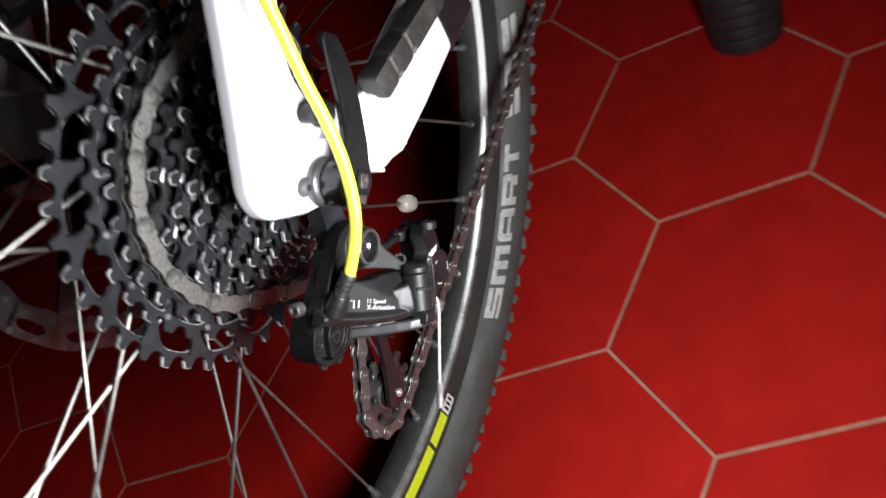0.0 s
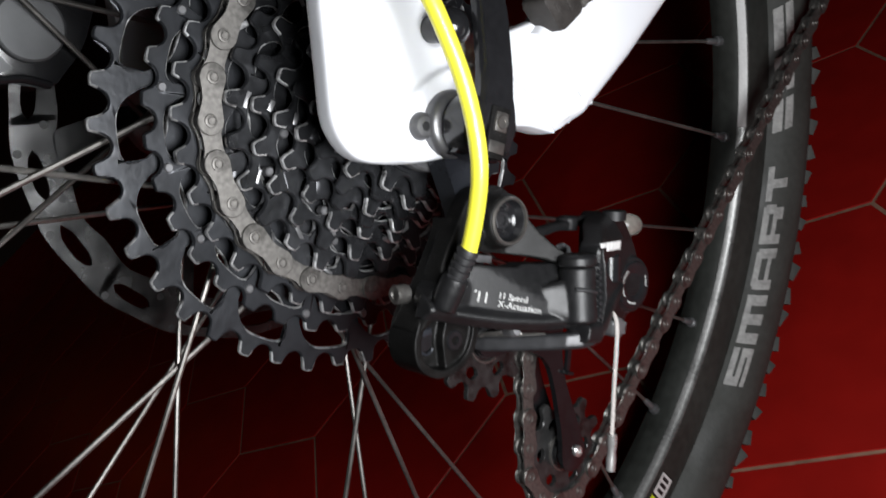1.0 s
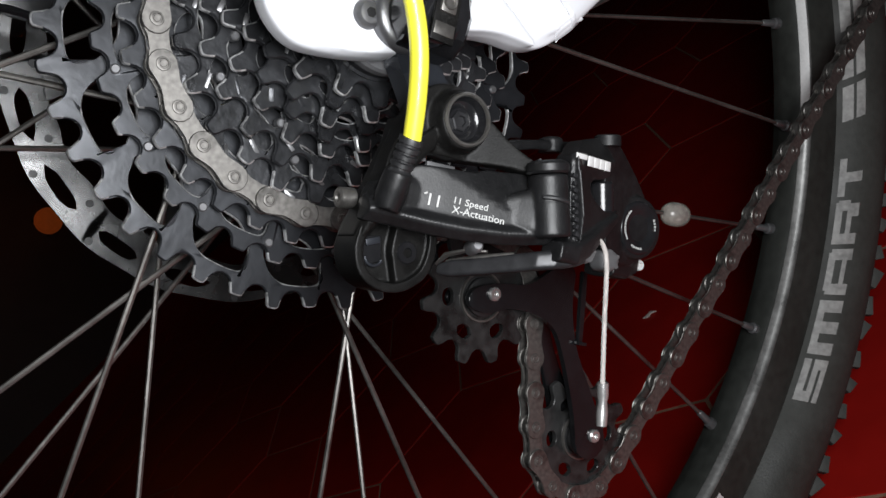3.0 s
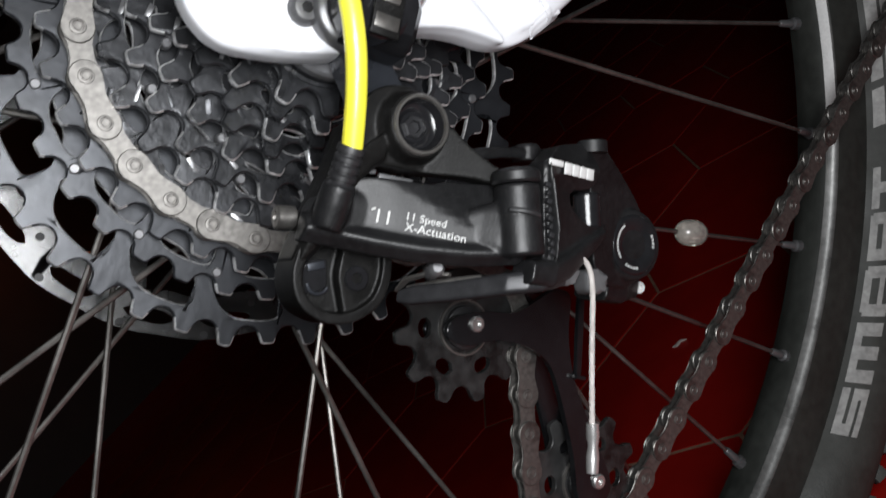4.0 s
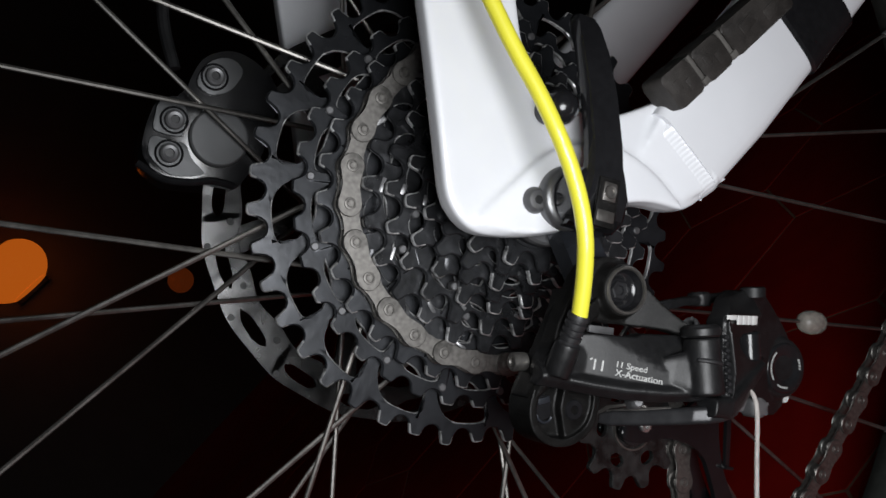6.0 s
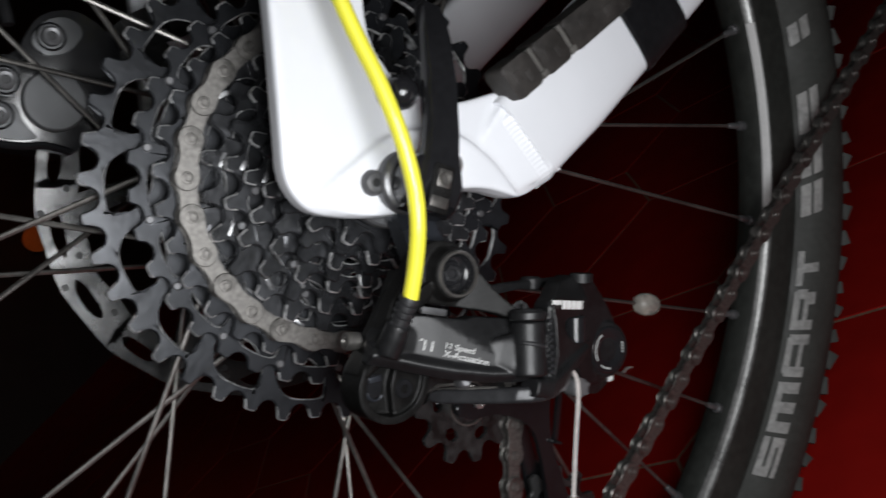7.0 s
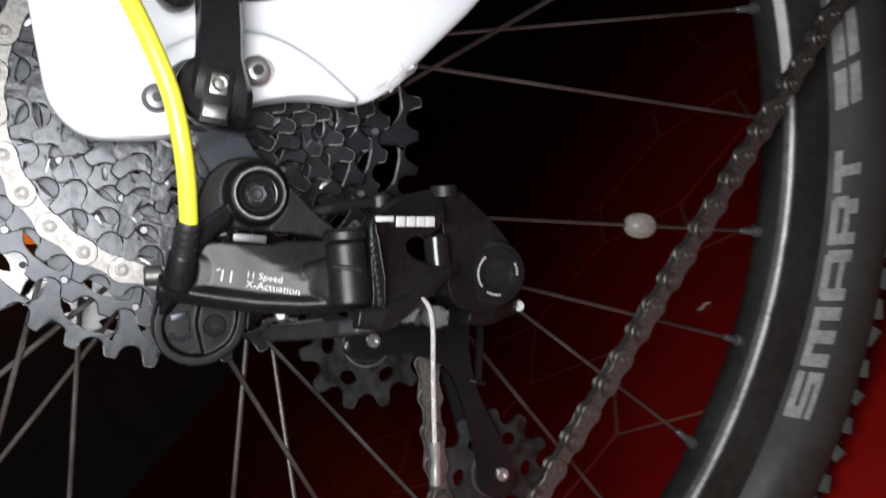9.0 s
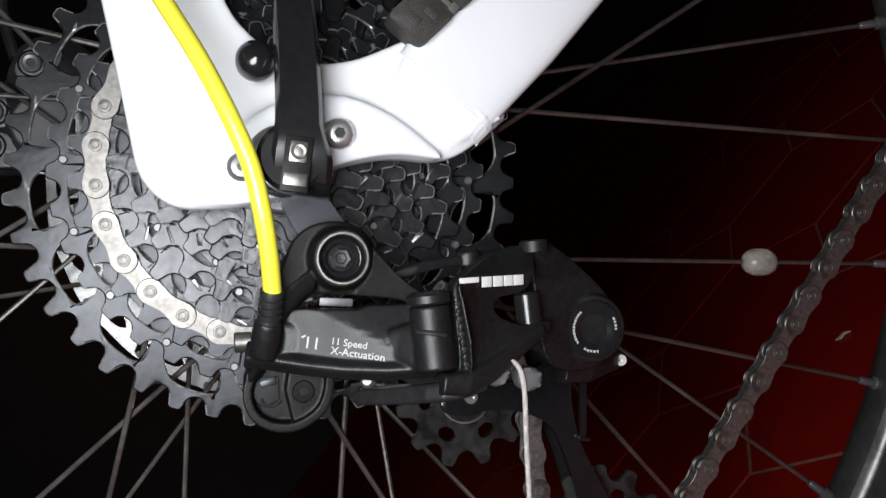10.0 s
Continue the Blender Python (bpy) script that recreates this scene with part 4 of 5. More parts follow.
prism(bm, rounded([(-2, -6, 4), (10, -6, 4), (18, -16, 4), (28, -24, 6), (27, -34, 6), (16, -36, 5), (8, -24, 5), (0, -13, 4)], 4, 4), -44, -36, 1.4, 2)
part("hanger", bm, HANGER, bicycle, "dark grey derailleur hanger", smooth=60, soft=True)

BOLT = (18.5, 0, -27.7)


def inset(outline, d):
    """The same outline, moved inwards by d."""
    pts = [Vector(p[:2]) for p in outline]
    area = sum(a.x * b.y - b.x * a.y for a, b in zip(pts, pts[1:] + pts[:1]))
    out = []
    for i, p in enumerate(pts):
        t = pts[(i + 1) % len(pts)] - pts[i - 1]
        if t.length < 1e-6:
            t = p - pts[i - 1]
        n = Vector((-t.y, t.x)).normalized() * (1 if area > 0 else -1)
        out.append((p + n * d)[:])
    return out


def band(bm, outline, wide, y0, y1):
    """A standing rim along an outline."""
    inner = inset(outline, wide)
    rings = [[bm.verts.new((x, y, z)) for x, z in o] for o, y in ((outline, y0), (outline, y1), (inner, y1), (inner, y0))]
    for u, v in zip(rings, rings[1:] + rings[:1]):
        for k in range(len(outline)):
            bm.faces.new((u[k - 1], u[k], v[k], v[k - 1]))
    return bm


def ribbon(bm, rows):
    """A rounded bar through rows of (x, y, z, half height, half thickness, turn of its face about the upright in degrees)."""
    secs = []
    for x, y, z, hh_, ht, turn in rows:
        f = Vector((math.sin(radians(turn)), -math.cos(radians(turn)), 0))
        ring = []
        for j in range(20):
            a = 2 * math.pi * j / 20
            u, v = math.cos(a), math.sin(a)
            su, sv = math.copysign(abs(u) ** 0.5, u), math.copysign(abs(v) ** 0.5, v)
            ring.append(Vector((x, y, z)) + f * (ht * su) + Vector((0, 0, hh_ * sv)))
        secs.append(ring)
    return loft(bm, secs)


# upper knuckle: the boss round the mounting bolt, a skirt that sweeps to the hinge, a spine that runs down to the lower pivot
def skirt_y(x):
    return -0.62 * max(0.0, x - 24) - 0.006 * max(0.0, x - 24) ** 2


bm = bmesh.new()
skirt = rounded([(2.5, -33, 5), (5.0, -24, 6), (9, -19.6, 6), (15, -17.4, 6), (22, -18.6, 6), (28.5, -25, 5), (35, -31.2, 6), (41, -35.0, 2), (40.5, -38.2, 1.5), (34, -37.0, 6), (25, -37.6, 8), (12.5, -38.2, 5), (7.5, -40.5, 4), (5.5, -50, 3), (-1.0, -50, 3), (-0.5, -42, 5)], 4, 5)
prism(bm, skirt, -51.5, -44.5, 1.8, 3)
for k in range(8):
    bmesh.ops.bisect_plane(bm, geom=bm.verts[:] + bm.edges[:] + bm.faces[:], plane_co=(24 + 2.2 * k, 0, 0), plane_no=(1, 0, 0))
for v in bm.verts:
    v.co.y += skirt_y(v.co.x)
# the boss flares from its lip into the skirt
turned(bm, [(6.4, -50), (6.4, -56.9), (7.6, -57.0), (8.1, -56.2), (8.4, -54), (9.2, -51.5), (10.4, -49.6), (10.4, -43), (6.4, -43)], BOLT, seg=44, closed=True)
# a web falls from the boss to the cable stop
ribbon(bm, [(13, -51.5, -33.5, 3.6, 2.6, -20), (8.5, -53.0, -38.0, 4.0, 2.8, -30), (4.2, -54.5, -43.5, 4.6, 2.8, -40), (1.5, -54.0, -50, 4.0, 2.6, -45)])
arm_rings = []
for z, xl, xr, yf, yb in ((-30, 2.8, 9, -49.6, -40), (-37, 2.0, 8, -50.6, -40), (-43, 0.4, 6.5, -52.5, -40), (-49, -1.2, 5.5, -53.4, -40), (-54, -2.2, 5.0, -52.8, -39), (-59, -2.8, 3.5, -50.8, -38), (-65, -3.6, 0.4, -48.4, -36)):
    arm_rings.append([(xl, yb, z), (xl, yf + 2.4, z), (xl + 1.4, yf, z), (xr - 2.2, yf, z), (xr, yf + 2.5, z), (xr, yb, z)])
loft(bm, arm_rings)
derailleur = part("rear_derailleur", bm, BLACK_DUSTY, bicycle, "dusty black eleven-speed rear derailleur", melt=(0.42, 6))
bm = bmesh.new()
turned(bm, [(0, -53.0), (3.6, -53.0), (4.2, -53.5), (4.8, -54.2), (5.4, -54.4), (6.1, -56.0), (6.4, -57.2), (6.8, -57.5), (7.1, -57.1), (7.1, -54)], BOLT, seg=40)
bolt = part("mounting_bolt", bm, BLACK_CLEAN, derailleur, "hollow black mounting bolt")
bm = bmesh.new()
turned(bm, [(0, -53.2), (1.4, -53.3), (1.7, -54.0), (2.6, -54.1), (3.0, -53.8), (3.0, -52.5)], BOLT, seg=6)
part("socket", bm, LINK, bolt, "worn hexagon socket deep in the bolt")
bm = bmesh.new()
turned(bm, [(6.3, -57.3), (6.6, -57.8), (7.1, -57.8), (7.5, -57.3), (7.5, -56.6), (6.3, -56.6)], BOLT, seg=48, closed=True)
part("rim", bm, STEEL, bolt, "pale grey rim of the bolt")

# cable stop: ribbed ferrule in a sculpted socket
STOP_TOP, STOP_LOW = Vector((0.8, -60.2, -38.2)), Vector((0.9, -56.4, -47.6))
stop_ax = (STOP_LOW - STOP_TOP).normalized()
bm = bmesh.new()
prof = [(0, 0), (3.2, 0)]
for k in range(4):
    prof += [(3.3, 0.5 + 2.1 * k), (3.3, 1.6 + 2.1 * k), (2.8, 1.8 + 2.1 * k), (2.8, 2.3 + 2.1 * k)]
prof += [(3.3, 9.2), (3.3, 13), (0, 13)]
turned(bm, prof, STOP_TOP, stop_ax, seg=24)
part("ferrule", bm, BLACK_PLASTIC, derailleur, "ribbed black cable ferrule")

# lower knuckle: a lobe with a standing rim, a sunk face and a cover plate
LOBE = rounded([(3, -49, 3), (8, -50, 3), (20, -54, 3), (22.0, -64, 6), (20.4, -71.5, 7), (14, -77, 8), (6.5, -78.2, 8), (-0.4, -75.4, 8), (-3.6, -69, 8), (-2.8, -60, 5)], 4, 6)
bm = bmesh.new()
prism(bm, LOBE, -43.6, -35.5, 0.8, 2)
band(bm, LOBE, 2.6, -48.4, -42)
prism(bm, rounded([(8.8, -56.5, 1.5), (20.5, -58.0, 3), (22.0, -66, 5), (15.5, -75.4, 3), (12.0, -76.0, 1.5), (8.2, -66, 2)], 2, 4), -47.0, -41, 0.8, 2)
lobe = part("lower_knuckle", bm, BLACK_DUSTY, derailleur, melt=(0.36, 3))
# thin black patch on the sunk face, in place of the slot's shade
bm = bmesh.new()
prism(bm, rounded([(0.6, -64.0, 0.8), (6.0, -62.6, 0.8), (7.2, -69.4, 1.0), (2.6, -72.0, 1.4), (-0.4, -69, 1.4)], 1, 3), -44.2, -43.0, 0.2, 1)
part("slot", bm, BLACK_CLEAN, lobe, "dark patch painting the shade of a slot behind the cover")
bm = bmesh.new()
slab(bm, (3.4, -44.6, -64.8), (4.4, 0.8, 1.9), Matrix.Rotation(radians(-22), 4, "Y"), 0.3)
tube(bm, [Vector((4.6 + 2.7 * math.cos(a), -44.5, -68.6 + 2.7 * math.sin(a))) for a in (radians(195 + 15 * j) for j in range(11))], 0.42, 8)
part("spring_end", bm, HANGER, lobe, "steel spring end in the slot")
bm = bmesh.new()
turned(bm, [(0, -46.6), (1.2, -46.6), (1.4, -47.5), (2.8, -47.5), (3.2, -47.1), (3.4, -46)], (13.2, 0, -66.0), seg=24)
part("pivot_screw", bm, BLACK_CLEAN, lobe, "black pivot screw")
bm = bmesh.new()
turned(bm, [(0, 0.8), (1.2, 0.8), (1.4, 0), (2.5, 0), (2.9, 0.4), (2.9, 4.6), (2.4, 5), (1.7, 5.2)] + [(1.5 + 0.25 * (k % 2), 5.4 + 0.45 * k) for k in range(18)] + [(0, 14)], (-7.2, -40, -55.0), (1, 0, 0.18), seg=18)
part("limit_screw", bm, CHAIN, derailleur, "bright steel adjusting screw")

# outer link: the long printed panel
PANEL_TILT = 0.345
HINGE_TOP, HINGE_LOW = Vector((41.4, -65.6, -34.6)), Vector((46.0, -66.6, -54.6))
hinge_ax = (HINGE_LOW - HINGE_TOP).normalized()


def panel_y(x):
    return -51.5 - PANEL_TILT * x


# a crease runs across the face, from its upper edge down to the hinge
CREASE, CREASE_N = Vector((13.0, -42.6)), Vector((0.33, 0.944))
bm = bmesh.new()
outline = rounded([(1, -46, 3), (8.5, -42.6, 2), (24, -41.2, 1.5), (27, -39.6, 3), (34, -38.6, 3), (41, -37.5, 2), (46, -54, 3), (40, -56.2, 4), (24, -58.4, 6), (8, -58.8, 5), (-3, -58.0, 2), (-2.5, -51, 4)], 4, 5)
prism(bm, outline, 0, 7, 1.0, 2)
for k in range(12):
    bmesh.ops.bisect_plane(bm, geom=bm.verts[:] + bm.edges[:] + bm.faces[:], plane_co=(0, 0, -38 - 1.7 * k), plane_no=(0, 0, 1))
for k in range(14):
    bmesh.ops.bisect_plane(bm, geom=bm.verts[:] + bm.edges[:] + bm.faces[:], plane_co=(10 + 2.4 * k, 0, 0), plane_no=(1, 0, 0))
for v in bm.verts:
    v.co.y += panel_y(v.co.x) - 0.16 * max(0.0, -54.5 - v.co.z) + 0.42 * max(0.0, (Vector((v.co.x, v.co.z)) - CREASE).dot(CREASE_N))
# a sharp ridge along the lower edge, under which the link falls away
ridge = [(-4, -53.6, -57.6), (3, -55.2, -57.5), (12, -58.0, -57.7), (22, -61.2, -57.5), (33, -64.6, -56.4), (41, -67.2, -54.9), (46.5, -69.0, -53.6)]
secs = []
for x, y, z in ridge:
    secs.append([(x, y + 6, z + 4.4), (x, y + 1.7, z + 2.4), (x, y + 0.4, z + 1.1), (x, y, z + 0.2), (x, y + 0.5, z - 0.8), (x, y + 3.4, z - 3.0), (x, y + 7, z - 2.8)])
loft(bm, secs)
# the socket of the cable stop runs into its rear end
q = STOP_LOW + stop_ax * 0.2
tube(bm, [q - stop_ax * 1.2, q, q + stop_ax * 3, q + stop_ax * 6.5, Vector((0.8, -53.4, -57.0))], [3.7, 3.9, 4.1, 4.1, 3.4], 22)
ribbon(bm, [(0, -52.2, -52, 6.2, 2.4, -30), (5, -52.4, -52.4, 6.0, 2.2, -24), (10, -53.4, -52.6, 5.5, 1.5, -20)])
# the hinge grows out of the panel
turned(bm, [(0, 3.2), (5.3, 3.2), (5.6, 3.8), (5.6, 10.2), (5.3, 10.6), (5.6, 11.0), (5.9, 20), (5.2, 20.6), (0, 20.6)], HINGE_TOP, hinge_ax, seg=32)
ribbon(bm, [(33, -60.8, -49.5, 4.0, 1.4, -20), (36, -62.2, -49.0, 5.2, 2.0, -22), (39.5, -64.2, -48.6, 6.6, 2.8, -22), (43, -65.6, -48.6, 7.4, 4.0, -10)])
panel = part("outer_link", bm, BLACK, derailleur, "dusty black panel with pale print", melt=(0.34, 9))
# black line laid round the hinge for the shade in its slot
bm = bmesh.new()
p = HINGE_TOP + hinge_ax * 10.5
for r_, a0, a1 in ((5.75, -150, -55),):
    tube(bm, [p + Vector((r_ * math.cos(radians(a)), r_ * math.sin(radians(a)), 0.25 * math.sin(radians((a - a0) * 1.9)))) for a in range(a0, a1, 6)], [0.25] + [0.7] * 14 + [0.25], 8)
part("slot", bm, BLACK_PLASTIC, panel, "dark line painting the shade of the hinge slot")
bm = bmesh.new()
slab(bm, (19.5, -45.5, -40.2), (9.5, 1.6, 2.4), Matrix.Rotation(radians(-4), 4, "Y"), 0.4)
slab(bm, (10.5, -48.5, -40.4), (4.2, 1.2, 1.0), Matrix.Rotation(radians(-14), 4, "Y"), 0.3)
part("spring", bm, GREY, panel, "pale spring end in the gap")


def on_panel(x, z, turn=-4.5):
    """A plane on the panel's face, its x along the print."""
    face = Matrix(((1, 0, 0, 0), (-PANEL_TILT, 0, -1, 0), (0, 1, 0, 0), (0, 0, 0, 1)))
    return Matrix.Translation((x, panel_y(x) - 0.10, z)) @ face @ Matrix.Rotation(radians(turn), 4, "Z")


lettering("print", "11", 4.6, on_panel(10.8, -53.0, -1) @ Matrix.Shear("XY", 4, (0.12, 0)), PRINT, panel, "pale printed number")
bm = bmesh.new()
slab(bm, (10.8, panel_y(10.8) - 0.1, -50.0), (1.2, 0.15, 0.5), Matrix.Rotation(radians(-30), 4, "Y"), 0)
part("print", bm, PRINT, panel, "flag of the printed number")
lettering("print", "11 Speed", 2.6, on_panel(17.9, -51.1, -1), PRINT, panel, "pale printed words")
lettering("print", "X-Actuation", 2.85, on_panel(18.2, -53.7, -1), PRINT, panel, "pale printed words")

# head of the hinge pin
bm = bmesh.new()
turned(bm, [(0, 0.5), (1.4, 0.5), (1.7, 0.0), (4.6, -0.1), (5.6, 0.4), (6.1, 1.1), (6.1, 3.0), (5.6, 3.6), (0, 3.6)], HINGE_TOP - hinge_ax * 0.6, hinge_ax, seg=34)
part("hinge_pin", bm, BLACK, derailleur, "broad flat hinge pin head")
bm = bmesh.new()
tube(bm, [Vector((46, -54.5, -34.0)) + Vector((0.72, 0.42, -0.20)) * (t * 0.10) + Vector((math.cos(t * 0.55) * 0.45, math.sin(t * 0.55), math.cos(t * 0.55) * 0.9)) * 3.2 for t in range(115)], 0.65, 6)
part("coil_spring", bm, GREY, derailleur, "steel coil spring inside the linkage")
# toothed edge of the return spring, seen in the joint beside the hinge
bm = bmesh.new()
for k in range(9):
    c = Vector((49.0, -68.6, -36.2)).lerp(Vector((53.4, -68.4, -52)), k / 8)
    slab(bm, c, (1.5 - 0.5 * (k % 2), 1.6, 1.25), Matrix.Rotation(radians(12), 4, "Y"), 0.3)
tagged(part("return_spring", bm, LINK, derailleur, "dark toothed spring in the joint"), "dark toothed spring in the joint", kind="stuff")


# rear body: a fork that holds the cage knuckle, its top falling away behind the maker's mark
def body_y(x):
    return -71.0 + 0.41 * (x - 42)


def crest(x):
    return -29.0 + 0.155 * (x - 48)


BODY = [(47, -31, 2), (51, -27.8, 3), (58, -22.2, 3), (70.5, -17.4, 2), (74.4, -18.5, 2), (73.6, -25, 2), (72, -29.6, 1.5), (69.5, -31.6, 2), (62, -33.6, 2.5), (60.4, -36.2, 2), (63.2, -38.9, 2.5), (71, -40.9, 3),
        (80.8, -38.2, 1.2), (81.8, -40.2, 1.2), (73, -48.8, 5), (65, -55.2, 5), (57, -60.4, 4), (51.2, -59.5, 2), (52.0, -52, 3), (49.4, -41, 3)]
bm = bmesh.new()
prism(bm, rounded(BODY, 2, 4), 0, 8, 0.9, 2)
for k in range(16):
    bmesh.ops.bisect_plane(bm, geom=bm.verts[:] + bm.edges[:] + bm.faces[:], plane_co=(0, 0, -19 - 2.6 * k), plane_no=(0, 0, 1))
bmesh.ops.bisect_plane(bm, geom=bm.verts[:] + bm.edges[:] + bm.faces[:], plane_co=(48, 0, crest(48)), plane_no=(-0.155, 0, 1))
for k in range(11):
    bmesh.ops.bisect_plane(bm, geom=bm.verts[:] + bm.edges[:] + bm.faces[:], plane_co=(50 + 2.8 * k, 0, 0), plane_no=(1, 0, 0))
for v in bm.verts:
    x, z = v.co.x, v.co.z
    low = max(0.0, -42 - z)
    v.co.y += body_y(x) + 0.95 * max(0.0, z - crest(x)) - 0.02 * low * max(0.0, 66 - x) * 0.2 + 1.1 * math.exp(-((z + 33) / 4.5) ** 2) * min(1.0, max(0.0, (x - 50) / 6))
# ridge beside the hinge and the lip under the print
ribbon(bm, [(48.2, -68.4, -31.2, 1.2, 1.6, 20), (50.4, -68.6, -38, 1.4, 2.0, 20), (53.0, -68.2, -46, 1.4, 2.2, 20), (54.6, -67.0, -53, 1.6, 2.2, 20)])
ribbon(bm, [(47, -66.5, -58.0, 3.0, 4.0, 10), (54, -66.6, -57.4, 3.4, 3.2, 26), (62, -62.6, -53.4, 3.6, 3.0, 26), (70, -58.6, -47.5, 3.2, 2.6, 24), (78, -55.6, -41.4, 1.6, 2.0, 22)])
body = part("rear_body", bm, BLACK, derailleur, melt=(0.42, 3))
bm = bmesh.new()
turned(bm, [(0, 0), (3.2, 0), (3.8, 0.7), (3.8, 9.3), (3.2, 10), (0, 10)], (73.0, body_y(73) + 5.0, -31), (0.24, 0, -0.97), seg=24)
part("barrel", bm, BLACK_CLEAN, body, "smooth black pivot barrel")


def knuckle_y(x):
    return -51.6 + 0.31 * (x - 76)


CAP = Vector((98.3, 0, -39.8))
bm = bmesh.new()
prism(bm, rounded([(72.5, -19, 2), (74.5, -16.6, 2), (79.5, -15.6, 3), (86, -18.6, 6), (97, -24.6, 8), (105, -30.6, 7), (108.6, -39.5, 7), (107, -47.6, 7), (100, -52.4, 8), (90, -53.4, 5), (83, -51, 4), (80, -43, 5), (75.5, -28, 5)], 4, 6), 0, 15, 1.6, 3)
for v in bm.verts:
    v.co.y += knuckle_y(v.co.x)
turned(bm, [(0, -46.6), (10.0, -46.6), (10.5, -45.8), (11.0, -36), (0, -34)], CAP, seg=40)
ribbon(bm, [(90, -40, -54.2, 3.5, 6.0, 14), (100, -37, -53.6, 3.4, 6.0, 14), (110, -33, -50, 3.6, 3.5, 14), (114.4, -30.5, -49.4, 3.4, 2.4, 10)])
knuckle = part("cage_knuckle", bm, BLACK, derailleur, melt=(0.42, 4))
bm = bmesh.new()
turned(bm, [(0, -45.4), (1.5, -45.4), (1.7, -46.4), (3.4, -46.6), (3.8, -46.4), (5.6, -47.0), (7.4, -47.5), (8.3, -47.4), (8.9, -46.8), (9.0, -45)], CAP, seg=48)
cap = part("pivot_cap", bm, BLACK_CLEAN, knuckle, "round black pivot cap with worn print")
for a0, n, step in ((140, 11, 8.2), (248, 5, 9), (6, 4, 9)):
    for k in range(n):
        a = a0 + step * k
        bm = bmesh.new()
        slab(bm, CAP + Vector((0, -47.3, 0)) + polar(7.0, a), (0.6 + 0.25 * (k % 2), 0.3, 1.0), Matrix.Rotation(-radians(a + 90), 4, "Y"), 0)
        part("mark", bm, PRINT, cap, "tiny illegible print")
bm = bmesh.new()
turned(bm, [(0, -33.2), (0.7, -33.2), (0.9, -34), (1.7, -34), (2.0, -33.4), (2.0, -28), (0, -28)], (114.5, 0, -49.4), seg=18)
part("stop_pin", bm, DECAL_WHITE, knuckle, "pale stop pin")
# pale maker's mark: plain bars along the upper edge
for x, w in ((52.0, 6.4), (57.6, 3.2), (61.2, 3.2), (64.6, 3.0), (68.0, 3.4)):
    bm = bmesh.new()
    high = 1.5 if w > 5 else 2.9
    slab(bm, (x, body_y(x) - 0.10, crest(x) - 0.55 - high / 2), (w, 0.5, high), Matrix.Rotation(radians(22.3), 4, "Z") @ Matrix.Rotation(radians(-8.8), 4, "Y"), 0.1)
    part("mark", bm, DECAL_WHITE, body, "pale printed bar")
# long thin inner link behind the panel
bm = bmesh.new()
ribbon(bm, [(34, -50.6, -31.0, 2.0, 1.6, 20), (40, -50.4, -28.2, 1.7, 1.8, 20), (48, -48.6, -25.6, 1.5, 1.9, 20), (56, -46.6, -23.6, 1.7, 2.6, 20), (64, -44.5, -21.4, 1.6, 1.9, 20), (74, -46, -18.6, 1.8, 2.2, 10)])
turned(bm, [(0, 0), (3.6, 0), (3.8, 0.5), (3.8, 4.5), (0, 4.5)], (56.0, -46.4, -21.2), (0.2, 0, -1), seg=26)
part("inner_link", bm, BLACK, derailleur, melt=(0.4, 3))
for x, y, z, r in ((56.2, -46.4, -20.8, 3.2), (74.0, -51.6, -15.6, 4.2)):
    bm = bmesh.new()
    turned(bm, [(0, 0.4), (1.2, 0.4), (1.4, 0), (r * 0.85, 0), (r, 0.4), (r, 3.5), (0, 3.5)], (x, y, z), (0.22, 0, -1), seg=26)
    part("hinge_pin", bm, BLACK, derailleur)
# lower link: a flat arm that runs from the lower knuckle forward to the hinge, with a pale lip at its rear end
bm = bmesh.new()
ribbon(bm, [(29.4, -38.5, -67.6, 1.6, 1.6, -50), (31.5, -42.0, -66.8, 2.5, 1.9, -50), (37, -50.4, -64.8, 2.6, 2.0, -50), (42, -58.0, -62.8, 2.7, 2.2, -46), (45.5, -62.6, -61.4, 2.8, 2.6, -34), (49, -65.4, -60.2, 2.9, 2.8, -16), (52.5, -66.2, -59.0, 3.0, 2.8, 4), (56, -65.4, -58.0, 2.8, 2.7, 18), (60, -63.6, -56.6, 2.6, 2.6, 26)])
arm = part("lower_link", bm, LINK, derailleur, melt=(0.4, 4))
bm = bmesh.new()
ribbon(bm, [(28.6, -38.4, -66.0, 0.5, 1.2, -52), (28.0, -44, -63.4, 0.55, 1.6, -60), (30, -50, -61.8, 0.5, 1.5, -50), (34, -55, -61.2, 0.4, 1.0, -50)])
tube(bm, [Vector((30.4, -40.6, -65.0)), Vector((35, -49.2, -62.6)), Vector((41, -58.2, -60.3))], [0.5, 0.75, 0.5], 8)
part("edge", bm, STEEL, arm, "pale grey edge")
bm = bmesh.new()
turned(bm, [(0, -1.6), (1.2, -1.6), (1.7, -1.0), (2.1, 0.2), (2.1, 5), (0, 5)], (29.6, -55.6, -60.4), (0.3, 1, -0.1), seg=20)
part("pivot", bm, GREY, arm, "rounded end of the link pin")
